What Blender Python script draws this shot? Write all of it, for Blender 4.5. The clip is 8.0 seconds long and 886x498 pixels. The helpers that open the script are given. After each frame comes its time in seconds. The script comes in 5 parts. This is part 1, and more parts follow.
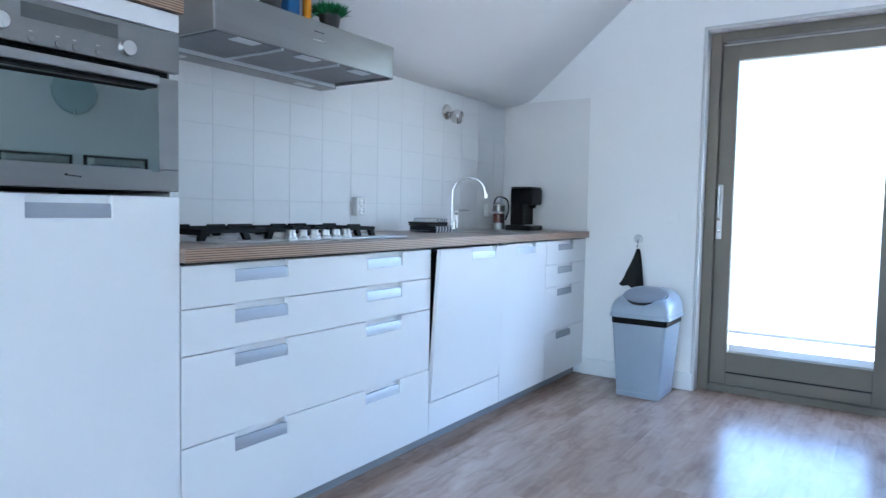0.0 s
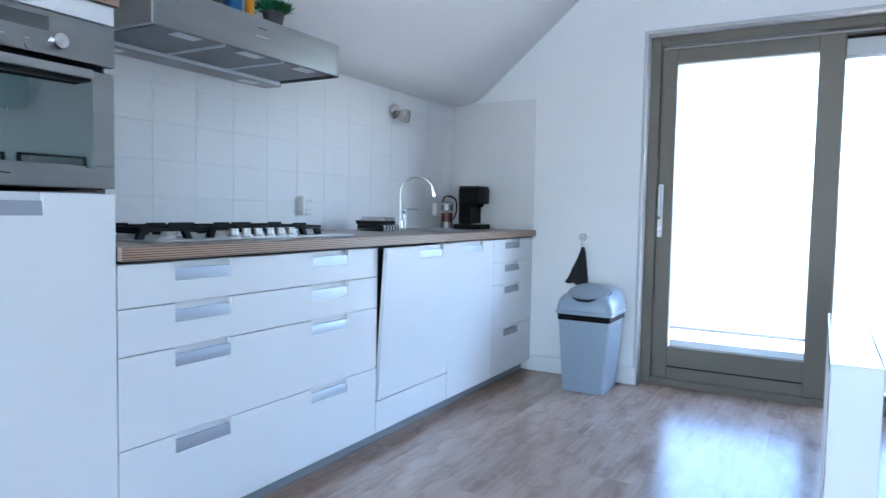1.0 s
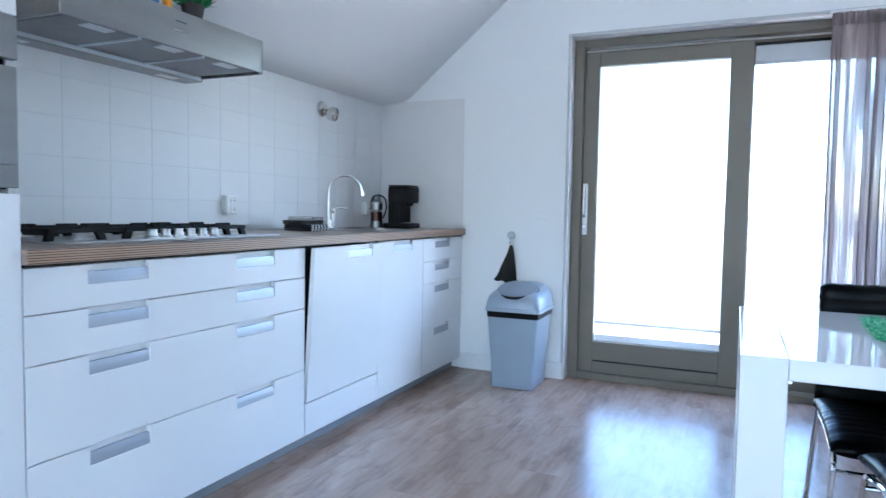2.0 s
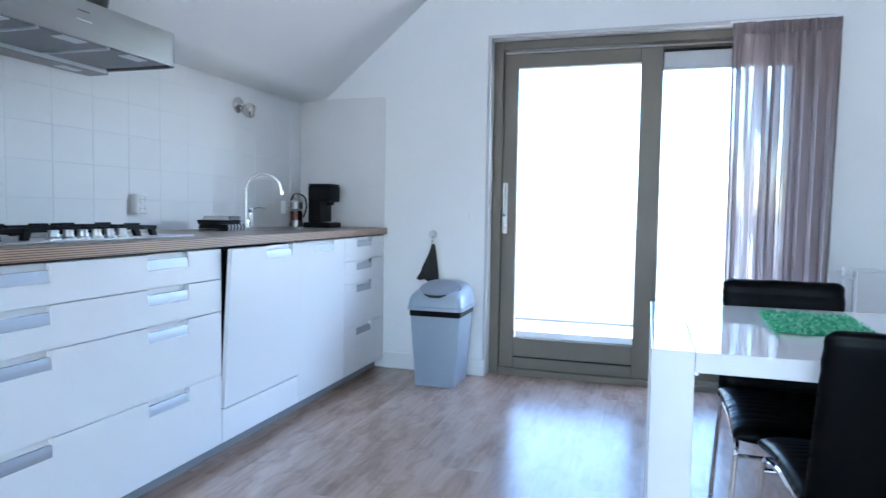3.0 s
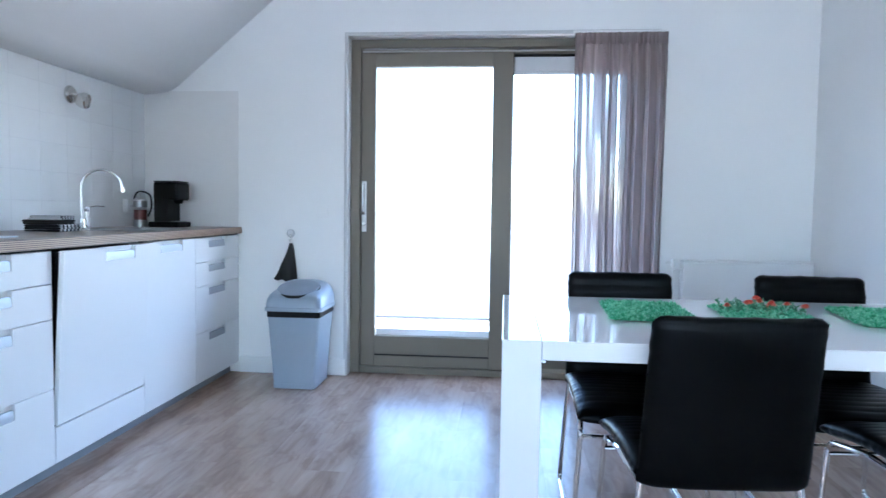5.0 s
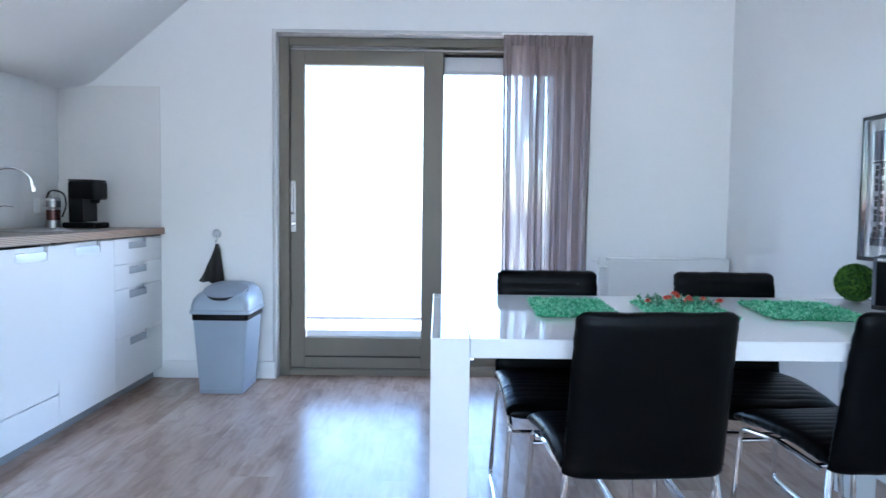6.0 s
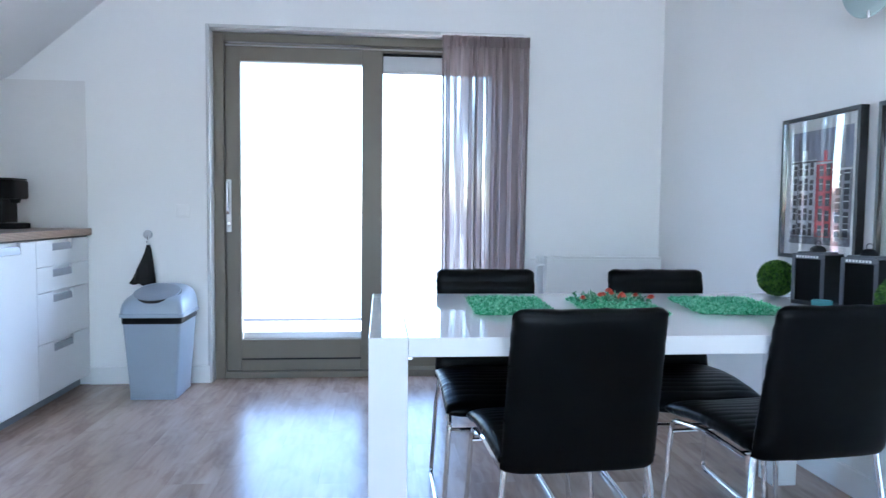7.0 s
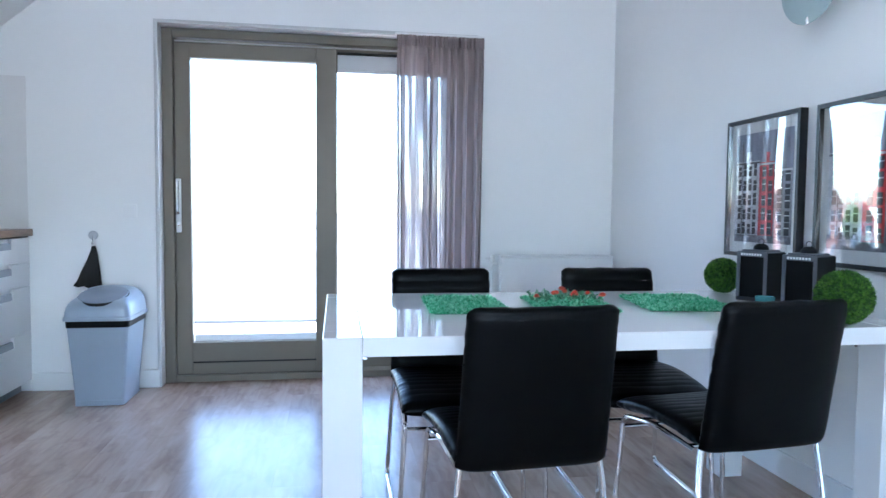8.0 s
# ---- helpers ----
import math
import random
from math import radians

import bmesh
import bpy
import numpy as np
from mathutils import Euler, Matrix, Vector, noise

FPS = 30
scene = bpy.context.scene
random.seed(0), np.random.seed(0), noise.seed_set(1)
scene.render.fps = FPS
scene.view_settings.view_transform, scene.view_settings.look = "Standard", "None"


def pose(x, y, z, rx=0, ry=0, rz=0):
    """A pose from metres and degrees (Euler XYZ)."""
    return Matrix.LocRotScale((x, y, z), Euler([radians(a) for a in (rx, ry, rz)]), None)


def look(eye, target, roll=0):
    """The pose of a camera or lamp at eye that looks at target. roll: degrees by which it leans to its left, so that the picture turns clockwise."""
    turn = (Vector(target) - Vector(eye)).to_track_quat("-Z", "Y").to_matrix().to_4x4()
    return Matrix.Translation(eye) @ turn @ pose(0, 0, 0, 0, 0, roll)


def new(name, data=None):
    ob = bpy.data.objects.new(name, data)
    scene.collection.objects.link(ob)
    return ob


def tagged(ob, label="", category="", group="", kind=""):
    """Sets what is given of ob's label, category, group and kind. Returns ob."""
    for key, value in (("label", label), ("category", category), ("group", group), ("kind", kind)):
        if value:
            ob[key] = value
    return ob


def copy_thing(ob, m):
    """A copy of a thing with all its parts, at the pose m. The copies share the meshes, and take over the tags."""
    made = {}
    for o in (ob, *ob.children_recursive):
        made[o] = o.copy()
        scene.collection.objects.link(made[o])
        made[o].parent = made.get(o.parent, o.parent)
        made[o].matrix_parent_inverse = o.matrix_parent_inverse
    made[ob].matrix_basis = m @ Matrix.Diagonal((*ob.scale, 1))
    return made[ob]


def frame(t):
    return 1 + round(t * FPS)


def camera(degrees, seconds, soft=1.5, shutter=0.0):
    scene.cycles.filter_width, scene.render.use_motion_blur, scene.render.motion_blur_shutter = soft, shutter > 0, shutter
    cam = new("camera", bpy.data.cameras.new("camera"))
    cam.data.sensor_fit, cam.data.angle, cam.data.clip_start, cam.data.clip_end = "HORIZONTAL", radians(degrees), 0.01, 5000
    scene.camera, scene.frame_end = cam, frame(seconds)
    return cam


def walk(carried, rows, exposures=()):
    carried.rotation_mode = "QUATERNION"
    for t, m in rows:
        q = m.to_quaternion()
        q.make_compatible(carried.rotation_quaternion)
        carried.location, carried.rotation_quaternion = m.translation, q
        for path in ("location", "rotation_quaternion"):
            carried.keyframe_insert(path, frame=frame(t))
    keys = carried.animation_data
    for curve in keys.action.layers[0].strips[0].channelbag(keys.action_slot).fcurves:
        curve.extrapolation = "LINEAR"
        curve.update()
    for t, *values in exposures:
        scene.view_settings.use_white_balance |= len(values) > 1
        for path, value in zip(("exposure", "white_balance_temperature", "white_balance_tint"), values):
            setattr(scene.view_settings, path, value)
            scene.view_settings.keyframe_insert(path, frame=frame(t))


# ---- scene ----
# the camera stands at the edge of the kitchen and turns slowly to the right
cam = camera(67.43, 8.0, soft=1.45, shutter=0.5)
PATH = [
    (0.0, pose(-0.0741, -0.0057, 1.0477, 86.572, -1.158, 33.906)),
    (0.5, pose(-0.0569, -0.0068, 1.0430, 86.672, -1.091, 32.150)),
    (1.0, pose(-0.0428, -0.0061, 1.0407, 86.675, -1.144, 29.816)),
    (1.5, pose(-0.0362, -0.0021, 1.0404, 86.697, -1.045, 26.942)),
    (3.0, pose(-0.0309, 0.0049, 1.0479, 86.632, -0.937, 17.240)),
    (3.5, pose(-0.0275, 0.0012, 1.0453, 86.675, -0.894, 13.576)),
    (4.0, pose(-0.0244, -0.0001, 1.0443, 86.711, -0.911, 10.560)),
    (4.5, pose(-0.0201, 0.0008, 1.0447, 86.697, -0.850, 8.066)),
    (6.0, pose(-0.0000, 0.0000, 1.0438, 86.747, -0.682, -0.364)),
    (6.5, pose(0.0047, 0.0001, 1.0427, 86.775, -0.642, -2.989)),
    (7.0, pose(0.0107, 0.0003, 1.0421, 86.786, -0.598, -5.387)),
    (7.5, pose(0.0141, 0.0001, 1.0414, 86.806, -0.562, -7.478)),
    (8.0, pose(0.0159, -0.0005, 1.0399, 86.834, -0.548, -9.148)),
]
walk(cam, PATH, exposures=[(0.0, 4.11, 5300, 6), (8.0, 4.11, 5500, 8)])

# ---- daylight ----
world = bpy.data.worlds.new("daylight")
scene.world = world
world.use_nodes = True
wn = world.node_tree
sky = wn.nodes.new("ShaderNodeTexSky")
sky.sky_type = "NISHITA"
sky.sun_disc = False
sky.ozone_density = 1.6
sky.dust_density = 1.6
sky.sun_elevation = radians(48)
sky.sun_rotation = radians(100)
wn.links.new(sky.outputs[0], wn.nodes["Background"].inputs[0])
wn.nodes["Background"].inputs[1].default_value = 0.15
sun = new("sun", bpy.data.lights.new("sun", "SUN"))
sun.data.energy, sun.data.angle, sun.data.color = 4.0, radians(0.5), (1.0, 0.95, 0.88)
sun.matrix_world = look((0, 0, 0), (-math.sin(radians(100)), -math.cos(radians(100)), -math.tan(radians(48))))

# plan, in metres: kitchen wall, cabinet fronts, door wall, picture wall, wall behind
WX, FX, DY, EX, SY = -2.312, -1.69, 4.063, 1.77, -4.2
TOP = 0.925


# ---- mesh helpers ----
def box(bm, lo, hi, bev=0.0, seg=1):
    vs = bmesh.ops.create_cube(bm, size=1.0)["verts"]
    for v in vs:
        v.co = Vector(tuple(lo[k] if v.co[k] < 0 else hi[k] for k in range(3)))
    if bev > 0:
        es = list({e for v in vs for e in v.link_edges})
        bmesh.ops.bevel(bm, geom=es, offset=bev, segments=seg, affect="EDGES", profile=0.5)
    return bm


def slab(lo, hi, bev=0.0, seg=1):
    return box(bmesh.new(), lo, hi, bev, seg)


def rounded(pts, r, n=5):
    """A polyline with its inner corners turned into arcs."""
    pts = [Vector(p) for p in pts]
    out = [pts[0]]
    for a, b, c in zip(pts, pts[1:], pts[2:]):
        d = min(r, (a - b).length * 0.49, (c - b).length * 0.49)
        p, q = b + (a - b).normalized() * d, b + (c - b).normalized() * d
        out += [p.lerp(b, t).lerp(b.lerp(q, t), t) for t in [k / n for k in range(n + 1)]]
    return out + [pts[-1]]


def tube(bm, pts, r, seg=10, close=True):
    pts = [Vector(p) for p in pts]
    rs = r if isinstance(r, (list, tuple)) else [r] * len(pts)
    rings, side = [], None
    for i, p in enumerate(pts):
        t = (pts[min(i + 1, len(pts) - 1)] - pts[max(i - 1, 0)]).normalized()
        if side is None:
            side = t.orthogonal().normalized()
        side = (side - t * side.dot(t)).normalized()
        up = t.cross(side)
        rings.append([bm.verts.new(p + (side * math.cos(a) + up * math.sin(a)) * rs[i]) for a in [2 * math.pi * k / seg for k in range(seg)]])
    for a, b in zip(rings, rings[1:]):
        for k in range(seg):
            bm.faces.new((a[k], a[(k + 1) % seg], b[(k + 1) % seg], b[k]))
    if close:
        bm.faces.new(rings[0][::-1])
        bm.faces.new(rings[-1])
    return bm


def lathe(bm, profile, at=(0, 0, 0), seg=24, turn=None):
    """Revolves (radius, height) pairs round z; turn: a matrix put on the result."""
    m = Matrix.Translation(at) @ (turn or Matrix())
    rings = []
    for r, z in profile:
        rings.append([bm.verts.new(m @ Vector((r * math.cos(a), r * math.sin(a), z))) for a in [2 * math.pi * k / seg for k in range(seg)]])
    for a, b in zip(rings, rings[1:]):
        for k in range(seg):
            bm.faces.new((a[k], a[(k + 1) % seg], b[(k + 1) % seg], b[k]))
    bm.faces.new(rings[0][::-1])
    bm.faces.new(rings[-1])
    return bm


def prism(bm, outline, axis, a, b):
    """Extrudes a 2D outline from a to b along an axis; the outline's coordinates are the other two axes in order."""
    def at(p, d):
        q = list(p)
        q.insert("xyz".index(axis), d)
        return Vector(q)
    one = [bm.verts.new(at(p, a)) for p in outline]
    two = [bm.verts.new(at(p, b)) for p in outline]
    n = len(outline)
    bm.faces.new(one)
    bm.faces.new(two[::-1])
    for k in range(n):
        bm.faces.new((one[k], two[k], two[(k + 1) % n], one[(k + 1) % n]))
    bmesh.ops.recalc_face_normals(bm, faces=bm.faces[:])
    return bm


def mesh_of(name, bm, material, smooth=True, angle=35):
    bmesh.ops.recalc_face_normals(bm, faces=bm.faces[:])
    bm.normal_update()
    for f in bm.faces:
        f.smooth = smooth
    for e in bm.edges:
        if len(e.link_faces) == 2:
            turn = e.calc_face_angle(0.0)
            p, q = sorted(f.calc_area() for f in e.link_faces)
            e.smooth = not (turn > radians(angle) or (turn > radians(12) and q > 8 * p and angle < 50))
    me = bpy.data.meshes.new(name)
    bm.to_mesh(me)
    bm.free()
    me.materials.append(material)
    return me


def part(name, bm, material, parent=None, label="", smooth=True, angle=35):
    ob = new(name, mesh_of(name, bm, material, smooth, angle))
    if parent:
        ob.parent = parent
    if label:
        ob["label"] = label
    return ob


def thing(name, label, category, at=(0, 0, 0), group="", kind="", rz=0):
    ob = new(name)
    ob.matrix_basis = pose(*at, 0, 0, rz)
    ob.empty_display_size = 0.1
    return tagged(ob, label, category, group, kind)


# ---- materials ----
def material(name):
    m = bpy.data.materials.new(name)
    m.use_nodes = True
    return m, m.node_tree, m.node_tree.nodes["Principled BSDF"]


def ramp(nt, fac, stops):
    r = nt.nodes.new("ShaderNodeValToRGB")
    while len(r.color_ramp.elements) < len(stops):
        r.color_ramp.elements.new(0.5)
    for e, (p, c) in zip(r.color_ramp.elements, stops):
        e.position, e.color = p, (*c, 1) if len(c) == 3 else c
    nt.links.new(fac, r.inputs[0])
    return r.outputs[0]


def coords(nt, scale=(1, 1, 1), kind="Object", jitter=False):
    tc = nt.nodes.new("ShaderNodeTexCoord")
    mp = nt.nodes.new("ShaderNodeMapping")
    mp.inputs["Scale"].default_value = scale
    nt.links.new(tc.outputs[kind], mp.inputs[0])
    if jitter:
        oi = nt.nodes.new("ShaderNodeObjectInfo")
        mul = nt.nodes.new("ShaderNodeVectorMath")
        mul.operation = "SCALE"
        mul.inputs[0].default_value = (37.0, 91.0, 53.0)
        nt.links.new(oi.outputs["Random"], mul.inputs["Scale"])
        nt.links.new(mul.outputs[0], mp.inputs["Location"])
    return mp.outputs[0]


def noise_tex(nt, vec, scale, detail=4.0, rough=0.55, distort=0.0):
    n = nt.nodes.new("ShaderNodeTexNoise")
    n.inputs["Scale"].default_value, n.inputs["Detail"].default_value = scale, detail
    n.inputs["Roughness"].default_value, n.inputs["Distortion"].default_value = rough, distort
    nt.links.new(vec, n.inputs["Vector"])
    return n.outputs["Fac"]


def bump(nt, bsdf, height, strength, distance=0.002):
    b = nt.nodes.new("ShaderNodeBump")
    b.inputs["Strength"].default_value, b.inputs["Distance"].default_value = strength, distance
    nt.links.new(height, b.inputs["Height"])
    nt.links.new(b.outputs[0], bsdf.inputs["Normal"])


def plain(name, colour, rough, metal=0.0, vary=0.06, scale=3.0, grain=0.0, grain_scale=200.0, coat=0.0, stretch=(1, 1, 1), rough_vary=0.06, spec=0.5):
    """Paint, plastic, lacquer or metal with a soft large-scale and a fine variation."""
    m, nt, b = material(name)
    vec = coords(nt, stretch)
    big = noise_tex(nt, vec, scale, 3.0)
    lo, hi = [max(c * (1 - vary), 0) for c in colour], [min(c * (1 + vary), 1) for c in colour]
    nt.links.new(ramp(nt, big, [(0.3, lo), (0.7, hi)]), b.inputs["Base Color"])
    fine = noise_tex(nt, vec, grain_scale, 2.0)
    mr = nt.nodes.new("ShaderNodeMapRange")
    mr.inputs["To Min"].default_value, mr.inputs["To Max"].default_value = max(rough - rough_vary, 0.02), rough + rough_vary
    nt.links.new(noise_tex(nt, vec, scale * 6, 4.0), mr.inputs["Value"])
    nt.links.new(mr.outputs[0], b.inputs["Roughness"])
    b.inputs["Metallic"].default_value = metal
    b.inputs["Coat Weight"].default_value = coat
    b.inputs["Specular IOR Level"].default_value = spec
    if grain:
        bump(nt, b, fine, grain, 0.001)
    return m


WALL = plain("wall_paint", (0.885, 0.885, 0.875), 0.75, vary=0.012, grain=0.03, grain_scale=120, scale=1.2)
CEIL = plain("ceiling_paint", (0.85, 0.85, 0.84), 0.8, vary=0.012, grain=0.05, grain_scale=90, scale=1.0)
TRIM = plain("trim_paint", (0.82, 0.82, 0.81), 0.4, vary=0.02)
FRONT = plain("white_front", (0.83, 0.84, 0.85), 0.35, vary=0.012, scale=1.5, rough_vary=0.04)
CARCASS = plain("cabinet_carcass", (0.72, 0.72, 0.72), 0.5, vary=0.02)
PLINTH = plain("plinth_grey", (0.26, 0.27, 0.285), 0.5)
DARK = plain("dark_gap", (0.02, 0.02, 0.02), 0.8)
ALU = plain("handle_aluminium", (0.43, 0.45, 0.50), 0.52, metal=1.0, vary=0.03, stretch=(40, 1, 40))
STEEL = plain("brushed_steel", (0.32, 0.32, 0.315), 0.33, metal=1.0, vary=0.10, scale=2.0, stretch=(1, 0.6, 5), rough_vary=0.06)
CHROME = plain("chrome", (0.80, 0.80, 0.80), 0.08, metal=1.0, vary=0.02, rough_vary=0.03)
FILTER = plain("filter_mesh", (0.20, 0.205, 0.21), 0.42, metal=0.9, vary=0.1, grain=0.6, grain_scale=400)
IRON = plain("cast_iron", (0.008, 0.008, 0.009), 0.6, grain=0.3, spec=0.2)
BLACK = plain("black_plastic", (0.005, 0.005, 0.006), 0.38, vary=0.2, grain=0.1, spec=0.12)
TAUPE = plain("taupe_paint", (0.180, 0.158, 0.118), 0.42, vary=0.05, scale=4, grain=0.08, stretch=(1, 1, 0.2))
GLOSS = plain("gloss_white", (0.79, 0.795, 0.79), 0.045, vary=0.01, rough_vary=0.015, spec=0.5)
BIN = plain("bin_plastic", (0.33, 0.385, 0.45), 0.34, metal=0.15, vary=0.04, grain=0.15, grain_scale=300)
BIN_LID = plain("bin_flap_plastic", (0.25, 0.285, 0.33), 0.4, metal=0.15, vary=0.04, grain=0.15, grain_scale=300)
WHITE = plain("white_plastic", (0.80, 0.80, 0.78), 0.3, vary=0.01)
FROST = plain("frosted_lamp_glass", (0.44, 0.55, 0.555), 0.25, vary=0.03)
OUT_STONE = plain("pale_concrete", (0.30, 0.295, 0.285), 0.8, vary=0.1, grain=0.4)


def glass_material(name, tint=(1, 1, 1), rough=0.0, see=0.97, power=5.0, base=0.045):
    m, nt, b = material(name)
    out = nt.nodes["Material Output"]
    tr = nt.nodes.new("ShaderNodeBsdfTransparent")
    tr.inputs[0].default_value = (*[c * see for c in tint], 1)
    gl = nt.nodes.new("ShaderNodeBsdfGlossy")
    gl.inputs["Roughness"].default_value = rough
    lw = nt.nodes.new("ShaderNodeLayerWeight")
    lw.inputs[0].default_value = 0.5
    pw = nt.nodes.new("ShaderNodeMath")
    pw.operation = "POWER"
    pw.inputs[1].default_value = power
    nt.links.new(lw.outputs["Facing"], pw.inputs[0])
    fr = nt.nodes.new("ShaderNodeMath")
    fr.operation = "MULTIPLY_ADD"
    fr.inputs[1].default_value, fr.inputs[2].default_value = 0.95, base
    nt.links.new(pw.outputs[0], fr.inputs[0])
    mix = nt.nodes.new("ShaderNodeMixShader")
    nt.links.new(fr.outputs[0], mix.inputs[0])
    nt.links.new(tr.outputs[0], mix.inputs[1])
    nt.links.new(gl.outputs[0], mix.inputs[2])
    nt.links.new(mix.outputs[0], out.inputs[0])
    return m


GLASS = glass_material("window_glass")
ACRYLIC = glass_material("picture_acrylic", power=3.0, base=0.075)
OVEN_GLASS = plain("oven_glass", (0.235, 0.28, 0.272), 0.02, metal=1.0, vary=0.0, rough_vary=0.0)


def tile_material():
    m, nt, b = material("glazed_tile")
    oi = nt.nodes.new("ShaderNodeObjectInfo")
    nt.links.new(ramp(nt, oi.outputs["Random"], [(0.0, (0.80, 0.805, 0.80)), (1.0, (0.815, 0.815, 0.81))]), b.inputs["Base Color"])
    vec = coords(nt, jitter=True)
    b.inputs["Roughness"].default_value = 0.42
    b.inputs["Specular IOR Level"].default_value = 0.35
    bump(nt, b, noise_tex(nt, vec, 9.0, 2.0), 0.10, 0.004)
    return m


GLOSS.node_tree.nodes["Principled BSDF"].inputs["IOR"].default_value = 1.52
TILE = tile_material()
GROUT = plain("tile_grout", (0.75, 0.755, 0.755), 0.9, grain=0.3)


def plank_material():
    m, nt, b = material("vinyl_plank")
    oi = nt.nodes.new("ShaderNodeObjectInfo")
    vec = coords(nt, (1, 0.2, 1), jitter=True)
    warp = noise_tex(nt, vec, 5.0, 3.0, 0.5, 1.2)
    fine = noise_tex(nt, coords(nt, (1, 0.04, 1), jitter=True), 90.0, 6.0, 0.7)
    blot = noise_tex(nt, coords(nt, (1, 0.36, 1)), 11.0, 3.5, 0.58, 0.7)
    w = nt.nodes.new("ShaderNodeTexWave")
    w.wave_type, w.bands_direction = "BANDS", "X"
    w.inputs["Scale"].default_value, w.inputs["Distortion"].default_value = 9.0, 9.0
    w.inputs["Detail"].default_value, w.inputs["Detail Scale"].default_value = 2.0, 0.9
    nt.links.new(vec, w.inputs["Vector"])
    c1 = ramp(nt, warp, [(0.30, (0.345, 0.235, 0.170)), (0.5, (0.43, 0.310, 0.238)), (0.72, (0.51, 0.385, 0.305))])
    c2 = ramp(nt, w.outputs["Fac"], [(0.15, (0.70, 0.66, 0.62)), (0.6, (1, 1, 1))])
    c3 = ramp(nt, fine, [(0.35, (0.80, 0.79, 0.78)), (0.6, (1, 1, 1))])
    c4 = ramp(nt, blot, [(0.34, (0.70, 0.64, 0.61)), (0.54, (0.97, 0.96, 0.955))])
    c5 = ramp(nt, oi.outputs["Random"], [(0.0, (0.86, 0.85, 0.84)), (1.0, (1.08, 1.08, 1.10))])
    col = c1
    for c, f in ((c2, 0.14), (c3, 0.22), (c4, 0.85), (c5, 0.35)):
        mx = nt.nodes.new("ShaderNodeMixRGB")
        mx.blend_type = "MULTIPLY"
        mx.inputs[0].default_value = f
        nt.links.new(col, mx.inputs[1])
        nt.links.new(c, mx.inputs[2])
        col = mx.outputs[0]
    nt.links.new(col, b.inputs["Base Color"])
    mr = nt.nodes.new("ShaderNodeMapRange")
    mr.inputs["To Min"].default_value, mr.inputs["To Max"].default_value = 0.235, 0.285
    nt.links.new(blot, mr.inputs["Value"])
    nt.links.new(mr.outputs[0], b.inputs["Roughness"])
    b.inputs["Specular IOR Level"].default_value = 0.66
    bump(nt, b, fine, 0.02, 0.001)
    return m


PLANK = plank_material()


def counter_material(edge):
    m, nt, b = material("worktop_edge" if edge else "worktop_laminate")
    vec = coords(nt, (1, 0.05, 1))
    if edge:
        w = nt.nodes.new("ShaderNodeTexWave")
        w.wave_type, w.bands_direction = "BANDS", "Z"
        w.inputs["Scale"].default_value, w.inputs["Distortion"].default_value = 46.0, 1.6
        w.inputs["Detail"].default_value, w.inputs["Detail Scale"].default_value = 1.0, 0.25
        nt.links.new(coords(nt, (1, 0.02, 1)), w.inputs["Vector"])
        n1 = w.outputs["Fac"]
        stops = [(0.03, (0.040, 0.020, 0.013)), (0.26, (0.25, 0.145, 0.092)), (0.5, (0.48, 0.325, 0.225)), (0.9, (0.42, 0.28, 0.19))]
    else:
        n1 = noise_tex(nt, vec, 70.0, 5.0, 0.65, 0.5)
        stops = [(0.32, (0.20, 0.145, 0.11)), (0.5, (0.34, 0.265, 0.205)), (0.68, (0.45, 0.36, 0.29))]
    nt.links.new(ramp(nt, n1, stops), b.inputs["Base Color"])
    b.inputs["Roughness"].default_value = 0.38
    bump(nt, b, n1, 0.15, 0.001)
    return m


TOP_MAT, EDGE_MAT = counter_material(False), counter_material(True)

# ---- the room ----
bm = bmesh.new()
box(bm, (WX, DY, 0), (-1.0, DY + 0.3, 3.9))
box(bm, (-1.0, DY, 2.105), (0.88, DY + 0.3, 3.9))
box(bm, (0.88, DY, 0), (EX, DY + 0.3, 3.9))
wall_north = tagged(part("wall_north", bm, WALL), "white painted wall with a wide sliding door opening", "wall", kind="structure")
bm = slab((WX - 0.2, SY - 0.3, -0.2), (WX, DY + 0.3, 2.4))
wall_west = tagged(part("wall_west", bm, WALL), "white painted low kitchen wall under the sloped ceiling", "wall", kind="structure")
bm = slab((EX, SY - 0.3, -0.2), (EX + 0.2, DY + 0.3, 3.9))
wall_east = tagged(part("wall_east", bm, WALL), "tall white painted wall with framed pictures", "wall", kind="structure")
bm = bmesh.new()
box(bm, (WX, SY - 0.3, 0), (-1.7, SY, 3.9))
box(bm, (1.4, SY - 0.3, 0), (EX, SY, 3.9))
box(bm, (-1.7, SY - 0.3, 0), (1.4, SY, 0.25))
box(bm, (-1.7, SY - 0.3, 2.2), (1.4, SY, 3.9))
wall_south = tagged(part("wall_south", bm, WALL), "white painted wall with a large window", "wall", kind="structure")
win = thing("window_1", "large plain window with white frame", "window", kind="structure")
bm = bmesh.new()
for a, b2 in (((-1.7, 0.25), (1.4, 0.31)), ((-1.7, 2.14), (1.4, 2.2)), ((-1.7, 0.31), (-1.64, 2.14)), ((1.34, 0.31), (1.4, 2.14)), ((-0.18, 0.31), (-0.12, 2.14))):
    box(bm, (a[0], SY - 0.2, a[1]), (b2[0], SY - 0.13, b2[1]), 0.004)
part("window_frame", bm, TRIM, win)
